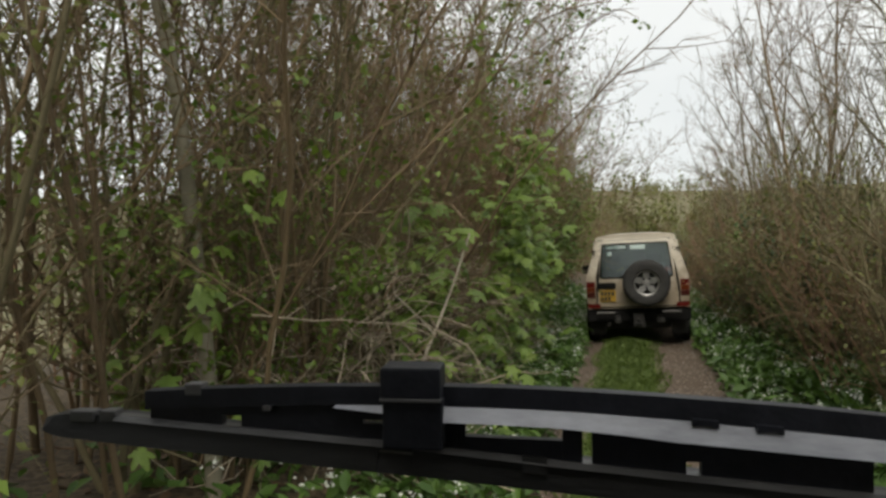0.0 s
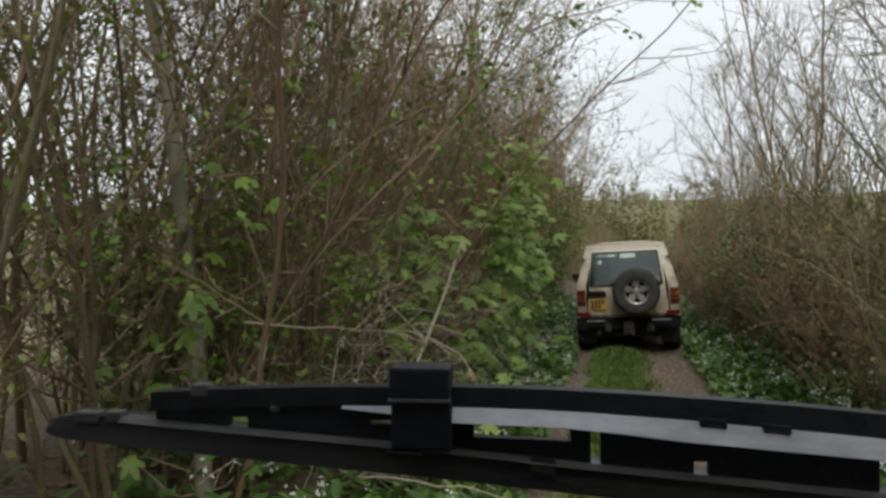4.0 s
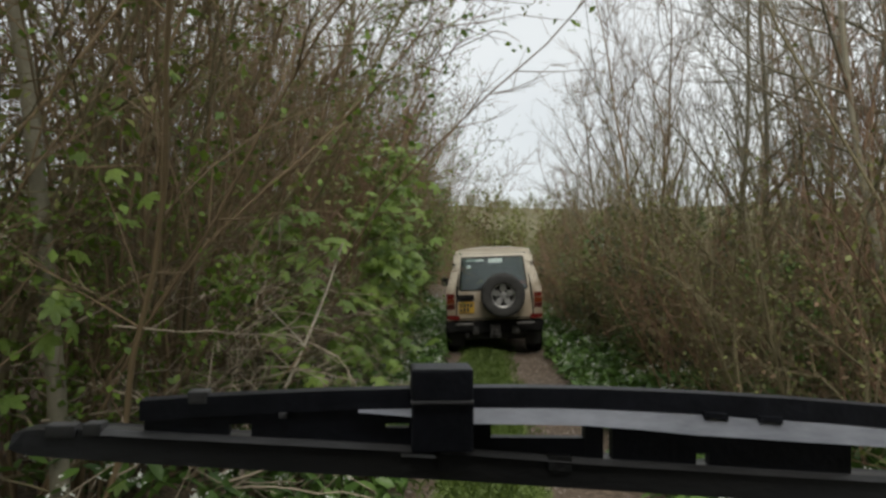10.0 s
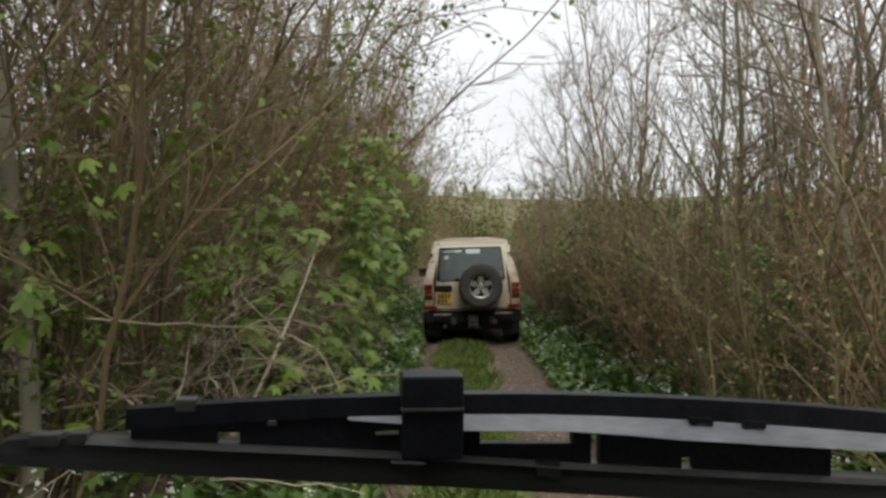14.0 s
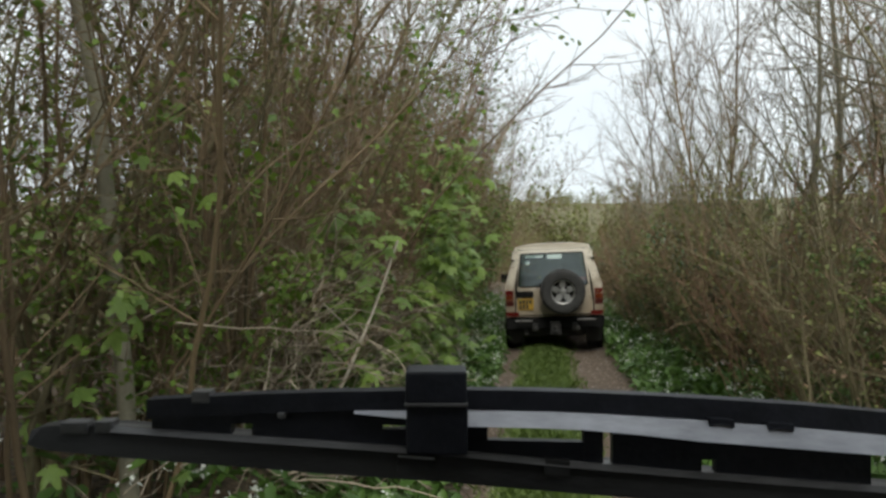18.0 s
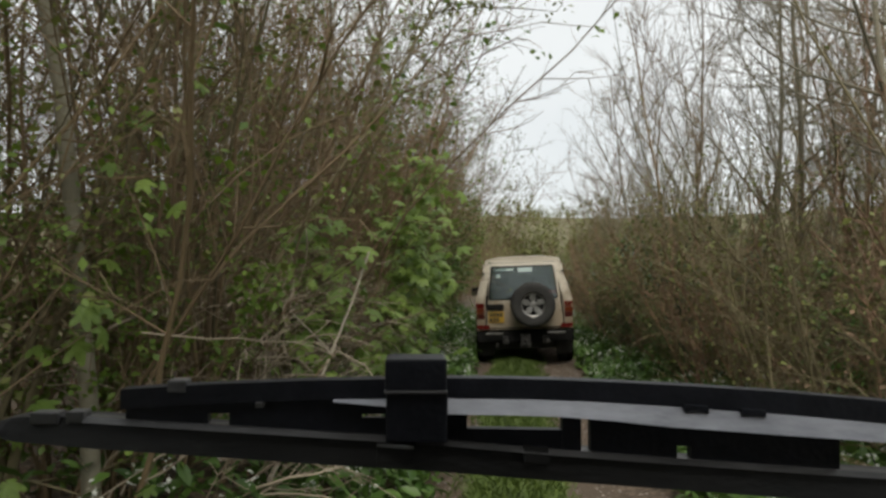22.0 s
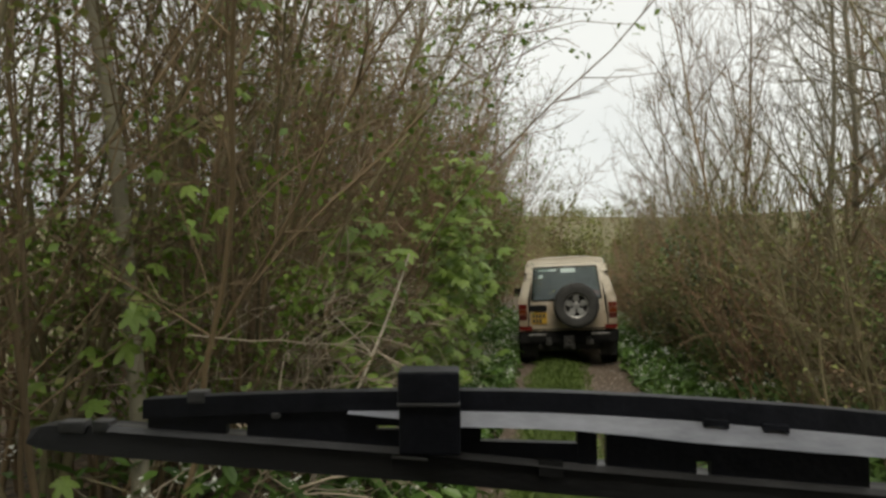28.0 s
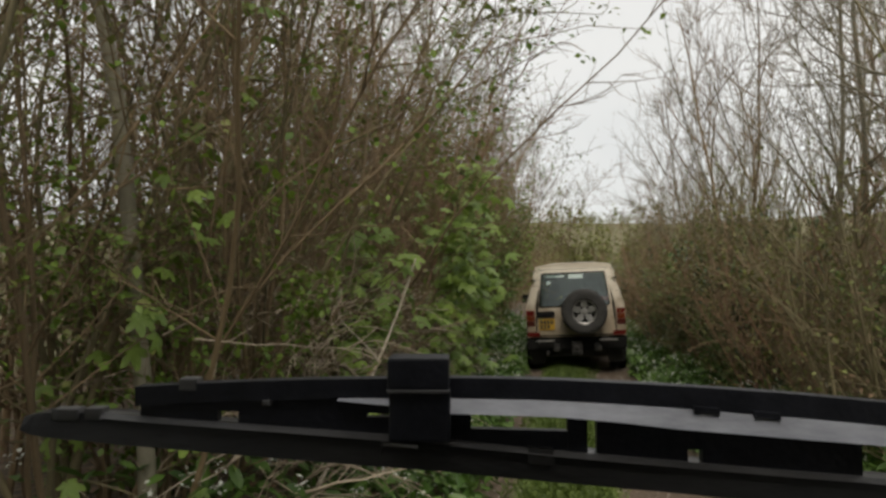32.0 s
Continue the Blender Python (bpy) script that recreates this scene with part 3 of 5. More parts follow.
def tread_blocks(bm, r, w):
    """Cuts chunky off-road tread lugs into a tyre whose axle is y."""
    for v in bm.verts:
        rad = math.hypot(v.co.x, v.co.z)
        if rad > r - 0.02:
            k = int(round(math.atan2(v.co.z, v.co.x) / (2 * math.pi) * 144)) + (2 if v.co.y > 0 else 0)
            if k % 4 >= 2:
                v.co.x *= (rad - 0.024) / rad
                v.co.z *= (rad - 0.024) / rad
    return bm


def wheel(parent, at, turn, r=0.385, w=0.235):
    """A wheel with an off-road tyre and a five-spoke alloy rim; its outer face looks towards -y before the turn."""
    hub = part("wheel", lathe(bmesh.new(), [(0.001, -0.02), (0.05, -0.02), (0.06, 0.06), (0.001, 0.06)], 24), ALLOY, parent)
    moved(hub, *at, *turn)
    tyre = lathe(bmesh.new(), tyre_profile(r, 0.215, w), 144)
    part("tyre", tread_blocks(tyre, r, w), RUBBER, hub, "muddy black off-road tyre")
    rim = lathe(bmesh.new(), [(0.222, -w * 0.36), (0.216, -w * 0.39), (0.200, -w * 0.36), (0.192, -w * 0.12), (0.185, w * 0.3)], 48)
    part("rim", rim, ALLOY, hub, "dull five-spoke alloy rim")
    back = lathe(bmesh.new(), [(0.001, w * 0.05), (0.19, w * 0.05)], 32)
    part("brake_plate", back, UNDERBODY, hub)
    for k in range(5):
        a = 90 + 72 * k
        bm = bmesh.new()
        prism(bm, [(-0.055, 0.03), (0.055, 0.03), (0.058, 0.10), (0.042, 0.197), (-0.042, 0.197), (-0.058, 0.10)],
              lambda x, z: -0.045 - 0.02 * (z / 0.2), -0.01)
        bmesh.ops.bevel(bm, geom=[e for e in bm.edges], offset=0.006, segments=2, affect="EDGES")
        s = part("spoke", bm, ALLOY, hub)
        moved(s, 0, 0, 0, 0, -a + 90, 0)
        n = part("nut", lathe(bmesh.new(), [(0.001, -0.066), (0.019, -0.066), (0.021, -0.03)], 10), BLACK_PLASTIC, hub)
        b = radians(a + 36)
        moved(n, 0.084 * math.cos(b), 0.0, 0.084 * math.sin(b))
    cap = part("hub_cap", lathe(bmesh.new(), [(0.001, -0.06), (0.045, -0.058), (0.065, -0.045), (0.07, -0.03)], 24), ALLOY, hub)
    return hub


# ---- the off-road car that stands ahead in the lane ----
def build_car():
    car = thing("off_road_car", pose(0.0, 12.60, -0.055, 0, -2.4, 0.5),
                "dirty cream off-road car with spare wheel on its tail", "car")

    def rear_y(x, z):
        """The tail's surface: it leans forward above the belt line and is rounded towards its sides."""
        return 0.02 + 0.16 * max(0.0, z - 1.25) ** 1.2 + 0.10 * (abs(x) / 0.9) ** 4

    def half_width(z):
        return float(np.interp(z, [0.66, 0.80, 1.10, 1.26, 1.74, 1.92, 2.0], [0.865, 0.885, 0.893, 0.880, 0.735, 0.665, 0.60]))

    L = 4.45
    # lower body sides and front, as one tub with an arched cut over the rear wheel
    bm = bmesh.new()
    zs = (0.66, 0.80, 1.0, 1.12, 1.26)
    for s in (-1, 1):
        rows = []
        for y in (0.14, 0.4, 1.2, 2.2, 3.1, 3.9, 4.3):
            nose = 0.06 * smooth01((y - 3.6) / 0.7)
            rows.append([bm.verts.new((s * (half_width(z) - nose), y, z)) for z in zs])
        for a, b in zip(rows, rows[1:]):
            for i in range(len(zs) - 1):
                bm.faces.new((a[i], b[i], b[i + 1], a[i + 1]))
    part("side_panels", bm, PAINT_MUD, car, "mud-sprayed cream lower sides")
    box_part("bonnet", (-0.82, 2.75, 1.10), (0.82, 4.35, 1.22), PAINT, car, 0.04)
    box_part("grille", (-0.75, 4.25, 0.72), (0.75, 4.38, 1.10), BLACK_PLASTIC, car, 0.02)
    box_part("front_bumper", (-0.86, 4.30, 0.52), (0.86, 4.50, 0.72), BLACK_PLASTIC, car, 0.03)
    box_part("floor_pan", (-0.80, 0.10, 0.56), (0.80, 4.25, 0.68), UNDERBODY, car, 0.02)

    # rear corner panels and rear door
    for s in (-1, 1):
        bm = bmesh.new()
        out = [(0.715, 0.70), (half_width(0.72), 0.70), (half_width(0.9), 0.9), (half_width(1.1), 1.1), (half_width(1.26), 1.26),
               (half_width(1.5), 1.5), (half_width(1.74), 1.74), (0.60, 1.74), (0.655, 1.5), (0.705, 1.26), (0.722, 1.0)]
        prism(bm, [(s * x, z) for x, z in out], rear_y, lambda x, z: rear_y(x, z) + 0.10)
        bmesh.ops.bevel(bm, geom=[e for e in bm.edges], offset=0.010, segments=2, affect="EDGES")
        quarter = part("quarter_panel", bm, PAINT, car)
        bm = bmesh.new()
        prism(bm, rounded(0.732, 0.868, 0.785, 0.876, 0.02, 0.0, 3), lambda x, z: rear_y(x, z) - 0.006, lambda x, z: rear_y(x, z) + 0.02)
        for v in bm.verts:
            v.co.x *= s
        part("mud_splash", bm, PAINT_MUD, quarter, "mud-sprayed corner")
        for z0, z1, mat, nm in ((1.075, 1.175, RED_LENS, "brake_lens"), (0.985, 1.07, AMBER_LENS, "indicator_lens"), (0.885, 0.98, DARK_LENS, "reverse_lens")):
            bm = bmesh.new()
            prism(bm, rounded(0.735, 0.885, z0, z1, 0.012, 0.0, 2), lambda x, z: rear_y(x, z) - 0.016, lambda x, z: rear_y(x, z) + 0.02)
            for v in bm.verts:
                v.co.x *= s
            part(nm, bm, mat, car)
        bm = bmesh.new()
        prism(bm, rounded(0.65, 0.88, 0.70, 0.775, 0.012, 0.0, 2), lambda x, z: rear_y(x, z) - 0.05, lambda x, z: rear_y(x, z) + 0.0)
        for v in bm.verts:
            v.co.x *= s
        part("reflector", bm, RED_LENS, car, "red bumper reflector lamp")

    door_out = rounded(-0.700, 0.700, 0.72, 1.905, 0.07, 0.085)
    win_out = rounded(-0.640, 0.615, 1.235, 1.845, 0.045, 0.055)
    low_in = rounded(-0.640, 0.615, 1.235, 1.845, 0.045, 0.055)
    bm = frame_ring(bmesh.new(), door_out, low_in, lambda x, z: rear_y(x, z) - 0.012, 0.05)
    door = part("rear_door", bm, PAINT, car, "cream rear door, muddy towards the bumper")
    seal = frame_ring(bmesh.new(), rounded(-0.726, 0.726, 0.70, 1.925, 0.075, 0.085), rounded(-0.700, 0.700, 0.72, 1.905, 0.07, 0.085),
                      lambda x, z: rear_y(x, z) - 0.002, 0.03)
    part("door_gap", seal, BLACK_PLASTIC, door)
    gasket = frame_ring(bmesh.new(), rounded(-0.648, 0.623, 1.227, 1.853, 0.05, 0.055), rounded(-0.625, 0.600, 1.25, 1.83, 0.04, 0.055),
                        lambda x, z: rear_y(x, z) - 0.02, 0.02)
    part("window_seal", gasket, BLACK_PLASTIC, door)
    bm = bmesh.new()
    prism(bm, rounded(-0.628, 0.603, 1.247, 1.833, 0.04, 0.055), lambda x, z: rear_y(x, z) - 0.008, lambda x, z: rear_y(x, z) - 0.003)
    pane = part("rear_window", bm, WINDOW_GLASS, door, "grey tinted rear window with stickers")
    pane.visible_shadow = False
    for x0, x1, z0, z1, mat in ((-0.09, 0.17, 1.735, 1.812, STICKER), (-0.52, -0.17, 1.765, 1.80, STICKER), (-0.50, -0.42, 1.64, 1.70, STICKER), (0.40, 0.60, 1.32, 1.385, STICKER_RED)):
        bm = bmesh.new()
        prism(bm, rounded(x0, x1, z0, z1, 0.012, 0, 2), lambda x, z: rear_y(x, z) + 0.004, lambda x, z: rear_y(x, z) + 0.007)
        part("sticker", bm, mat, door)
    # mud film on the lower door
    low = prism(bmesh.new(), rounded(-0.692, 0.692, 0.725, 1.03, 0.05, 0.0), lambda x, z: rear_y(x, z) - 0.0165, lambda x, z: rear_y(x, z) - 0.0125)
    part("lower_panel", low, PAINT_MUD, door, "mud-sprayed lower panel")
    # latch recess, number plate, wiper
    bm = bmesh.new()
    prism(bm, rounded(-0.70, -0.37, 1.045, 1.155, 0.03, 0, 3), lambda x, z: rear_y(x, z) - 0.035, lambda x, z: rear_y(x, z))
    latch = part("latch_panel", bm, BLACK_PLASTIC, door, "black moulded latch panel")
    bm = bmesh.new()
    prism(bm, rounded(-0.66, -0.42, 1.065, 1.105, 0.012, 0, 2), lambda x, z: rear_y(x, z) - 0.05, lambda x, z: rear_y(x, z) - 0.03)
    part("latch_handle", bm, BLACK_PLASTIC, latch)
    bm = bmesh.new()
    prism(bm, rounded(-0.66, -0.375, 0.815, 1.018, 0.012, 0, 2), lambda x, z: rear_y(x, z) - 0.03, lambda x, z: rear_y(x, z) - 0.012)
    plate = part("number_plate", bm, PLATE_YELLOW, door, "yellow two-line number plate with dark bars")
    for row, count in ((0.925, 4), (0.835, 3)):
        for i in range(count):
            x = -0.637 + 0.062 * i
            bm = bmesh.new()
            prism(bm, [(x, row), (x + 0.042, row), (x + 0.042, row + 0.072), (x, row + 0.072)],
                  lambda x, z: rear_y(x, z) - 0.034, lambda x, z: rear_y(x, z) - 0.029)
            part("bar", bm, PLATE_INK, plate)
    bm = bmesh.new()
    prism(bm, [(-0.30, 1.262), (0.0, 1.30), (0.0, 1.318), (-0.30, 1.285)], lambda x, z: rear_y(x, z) - 0.05, lambda x, z: rear_y(x, z) - 0.035)
    part("rear_wiper", bm, BLACK_PLASTIC, door)

    # roof, gutters, pillars, side glass
    bm = bmesh.new()
    zr = lambda x: 2.035 - 0.15 * (abs(x) / 0.74) ** 5
    rows = []
    for y in (0.02, 0.06, 0.5, 1.2, 2.0, 2.7):
        edge = 0.07 * (1 - smooth01(y / 0.10))
        rows.append([bm.verts.new((x * (1 - 0.05 * smooth01((y - 1.4) / 1.3)), y + 0.12 * (1 - smooth01(y / 0.4)), zr(x) - edge - 0.08 * smooth01((y - 1.6) / 1.2)))
                     for x in np.linspace(-0.735, 0.735, 17)])
    for a, b in zip(rows, rows[1:]):
        for i in range(16):
            bm.faces.new((a[i], a[i + 1], b[i + 1], b[i]))
    bmesh.ops.solidify(bm, geom=bm.faces[:], thickness=0.035)
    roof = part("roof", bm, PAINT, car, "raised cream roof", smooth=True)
    bm = bmesh.new()
    prism(bm, [(-0.70, 1.90), (0.70, 1.90), (0.675, 1.975), (0.5, 2.008), (-0.5, 2.008), (-0.675, 1.975)],
          lambda x, z: rear_y(x, z) - 0.03, lambda x, z: rear_y(x, z) + 0.1)
    bmesh.ops.bevel(bm, geom=[e for e in bm.edges], offset=0.012, segments=2, affect="EDGES")
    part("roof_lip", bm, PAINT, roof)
    for s in (-1, 1):
        bm = bmesh.new()
        prism(bm, [(s * 0.60, 1.74), (s * 0.745, 1.74), (s * 0.715, 1.86), (s * 0.62, 1.95), (s * 0.58, 1.90)], lambda x, z: rear_y(x, z) - 0.01, lambda x, z: rear_y(x, z) + 0.30)
        bmesh.ops.bevel(bm, geom=[e for e in bm.edges], offset=0.010, segments=2, affect="EDGES")
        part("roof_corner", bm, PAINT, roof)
        box_part("gutter", (min(s * 0.70, s * 0.765), 0.06, 1.715), (max(s * 0.70, s * 0.765), 2.6, 1.738), BLACK_PLASTIC, car, 0.004)
        for y0, y1 in ((0.18, 0.42), (1.35, 1.50), (2.50, 2.62)):
            bm = bmesh.new()
            prism(bm, [(s * 0.845, 1.25), (s * 0.880, 1.25), (s * 0.735, 1.76), (s * 0.70, 1.76)], y0, y1)
            part("pillar", bm, PAINT, car)
        bm = bmesh.new()
        prism(bm, [(s * 0.868, 1.26), (s * 0.872, 1.26), (s * 0.727, 1.74), (s * 0.723, 1.74)], 0.42, 2.5)
        g = part("side_window", bm, WINDOW_GLASS, car)
        g.visible_shadow = False
        for y in (0.98, 3.35):
            bm = lathe(bmesh.new(), [(0.44, -0.06), (0.47, -0.06), (0.47, 0.05), (0.44, 0.05)], 32, "x")
            a = part("wheel_arch", bm, BLACK_PLASTIC, car)
            moved(a, s * 0.86, y, 0.44)
        box_part("mud_flap", (s * 0.72 - 0.15, 0.42, 0.17), (s * 0.72 + 0.15, 0.435, 0.62), RUBBER, car, 0.004)
        m = box_part("door_mirror", (min(s * 0.90, s * 1.06), 2.32, 1.24), (max(s * 0.90, s * 1.06), 2.44, 1.42), BLACK_PLASTIC, car, 0.02)
        for y in (0.98, 3.35):
            wheel(car, (s * 0.74, y, 0.385), (0, 0, 90 * s))
    bm = bmesh.new()
    prism(bm, [(-0.80, 1.24), (0.80, 1.24), (0.68, 1.80), (-0.68, 1.80)], lambda x, z: 2.98 - 0.55 * (z - 1.24), lambda x, z: 2.985 - 0.55 * (z - 1.24))
    g = part("windscreen", bm, WINDOW_GLASS, car)
    g.visible_shadow = False
    # inside
    for x in (-0.38, 0.38):
        for y, w in ((1.0, 0.30), (1.95, 0.24)):
            bm = bmesh.new()
            box(bm, (x - w, y, 0.9), (x + w, y + 0.13, 1.42), 0.04)
            box(bm, (x - 0.13, y + 0.02, 1.46), (x + 0.13, y + 0.10, 1.64), 0.03)
            part("seat", bm, SEAT_CLOTH, car, "dark cloth seat with headrest")
    box_part("dashboard", (-0.78, 2.55, 0.95), (0.78, 2.85, 1.22), BLACK_PLASTIC, car, 0.03)
    box_part("load_cover", (-0.70, 0.25, 1.08), (0.70, 0.95, 1.11), SEAT_CLOTH, car, 0.01)

    # bumper, tow bar, exhaust, axle
    bm = bmesh.new()
    prism(bm, [(x, z) for x, z in ((-0.88, 0.44), (0.88, 0.44), (0.905, 0.68), (-0.905, 0.68))], lambda x, z: -0.10 + 0.16 * (abs(x) / 0.9) ** 5, 0.22)
    bmesh.ops.bevel(bm, geom=[e for e in bm.edges], offset=0.025, segments=3, affect="EDGES")
    bumper = part("rear_bumper", bm, BLACK_PLASTIC, car, "black steel rear bumper")
    bm = bmesh.new()
    prism(bm, [(-0.88, 0.683), (0.88, 0.683), (0.88, 0.712), (-0.88, 0.712)], lambda x, z: -0.055 + 0.12 * (abs(x) / 0.9) ** 5, 0.12)
    part("bumper_trim", bm, PAINT_MUD, bumper, "pale muddy strip above the bumper")
    for x in (-0.56, 0.56):
        box_part("step_pad", (x - 0.16, -0.108, 0.612), (x + 0.16, -0.05, 0.640), STEEL, bumper, 0.006, "worn bare metal pad")
    box_part("tow_bracket", (-0.09, -0.16, 0.36), (0.09, 0.05, 0.60), UNDERBODY, car, 0.012)
    bm = bmesh.new()
    bmesh.ops.create_uvsphere(bm, u_segments=16, v_segments=10, radius=0.032, matrix=Matrix.Translation((0, -0.20, 0.50)))
    part("tow_ball", bm, UNDERBODY, car, smooth=True)
    box_part("tow_plate", (-0.05, -0.24, 0.42), (0.05, -0.15, 0.455), UNDERBODY, car, 0.006)
    for x in (-0.34, 0.40):
        box_part("recovery_hook", (x - 0.03, -0.17, 0.44), (x + 0.03, -0.08, 0.52), UNDERBODY, car, 0.012)
    moved(part("exhaust", lathe(bmesh.new(), [(0.026, 0), (0.031, 0), (0.031, 0.7), (0.026, 0.7), (0.026, 0)], 16), STEEL, car), -0.52, -0.02, 0.40)
    moved(part("silencer", lathe(bmesh.new(), [(0.001, -0.28), (0.085, -0.27), (0.095, -0.22), (0.095, 0.22), (0.085, 0.27), (0.001, 0.28)], 20, "x"), UNDERBODY, car), 0.1, 0.42, 0.43)
    moved(part("rear_axle", lathe(bmesh.new(), [(0.001, -0.66), (0.055, -0.66), (0.055, -0.15), (0.13, -0.08), (0.13, 0.08), (0.055, 0.15), (0.055, 0.66), (0.001, 0.66)], 20, "x"), UNDERBODY, car, smooth=True), 0, 0.98, 0.385)

    box_part("fuel_tank", (-0.58, 0.22, 0.30), (0.58, 0.60, 0.58), UNDERBODY, car, 0.04)
    for x in (-0.36, 0.36):
        box_part("chassis_rail", (x - 0.05, 0.0, 0.42), (x + 0.05, 4.2, 0.56), UNDERBODY, car, 0.01)
    # spare wheel
    bracket = box_part("spare_wheel_carrier", (0.02, -0.16, 0.98), (0.28, 0.03, 1.28), BLACK_PLASTIC, car, 0.02)
    wheel(car, (0.15, -0.24, 1.145), (0, 0, 0), r=0.405, w=0.25)
    # roof aerial
    moved(part("aerial", lathe(bmesh.new(), [(0.006, 0), (0.004, 0.25), (0.001, 0.26)], 8), BLACK_PLASTIC, car), 0.05, 0.35, 2.02, 90, 0, 0)
    return car


build_car()


# ---- the windscreen wiper in front of the camera, and the car that carries it ----
WIPER_AT = pose(-0.4248, 0.4968, 1.6500, 0, 0, 7.55)


def bar_between(bm, x0, x1, top, bottom, y0, y1, steps=24, tip=0.0):
    """A bar along x whose upper and lower edges follow two functions of x."""
    rows = []
    for i in range(steps + 1):
        x = x0 + (x1 - x0) * i / steps
        rows.append([bm.verts.new(p) for p in ((x, y0, bottom(x)), (x, y0 + tip, top(x)), (x, y1 + tip, top(x)), (x, y1, bottom(x)))])
    for a, b in zip(rows, rows[1:]):
        for k in range(4):
            bm.faces.new((a[k], a[(k + 1) % 4], b[(k + 1) % 4], b[k]))
    bm.faces.new(rows[0])
    bm.faces.new(rows[-1][::-1])
    return bm


def soften(bm, r):
    es = [e for e in bm.edges if len(e.link_faces) == 2 and e.calc_face_angle(0) > 0.6]
    bmesh.ops.bevel(bm, geom=es, offset=r, segments=2, affect="EDGES")
    return bm


def along(*rows):
    """A smooth edge of the wiper: its height over x, from pairs of x and z."""
    xs, zs = [r[0] for r in rows], [r[1] for r in rows]
    return lambda x: float(np.interp(x, xs, zs))


SPINE_TOP = along((-0.214, -0.0008), (-0.165, 0.0021), (-0.125, 0.0038), (-0.082, 0.0054), (-0.024, 0.0064), (0.026, 0.0070), (0.065, 0.0068), (0.105, 0.0058),
                  (0.157, 0.0036), (0.208, 0.0008), (0.271, -0.0033), (0.333, -0.0087), (0.374, -0.0125), (0.46, -0.0215))
ARM_TOP = along((-0.06, -0.0086), (0.026, -0.0079), (0.084, -0.0087), (0.125, -0.0104), (0.188, -0.0141), (0.229, -0.0174), (0.271, -0.0203), (0.312, -0.0237), (0.354, -0.0278), (0.46, -0.039))
ARM_LOW = along((0.0, -0.0174), (0.026, -0.0174), (0.075, -0.0184), (0.105, -0.0195), (0.146, -0.0228), (0.188, -0.0274), (0.229, -0.0303), (0.271, -0.0336), (0.312, -0.0365), (0.354, -0.0398), (0.46, -0.049))
RAIL_TOP = along((-0.301, -0.0240), (-0.295, -0.0222), (-0.286, -0.0212), (-0.236, -0.0216), (-0.186, -0.0253), (-0.103, -0.0307), (-0.024, -0.0361), (0.026, -0.0398), (0.105, -0.0469),
                 (0.188, -0.0535), (0.271, -0.0598), (0.333, -0.0643), (0.46, -0.073))
RAIL_LOW = along((-0.301, -0.0330), (-0.296, -0.0358), (-0.286, -0.0378), (-0.227, -0.0432), (-0.144, -0.0494), (-0.061, -0.0556), (0.015, -0.0606), (0.062, -0.0647), (0.125, -0.0697), (0.249, -0.0797), (0.46, -0.097))


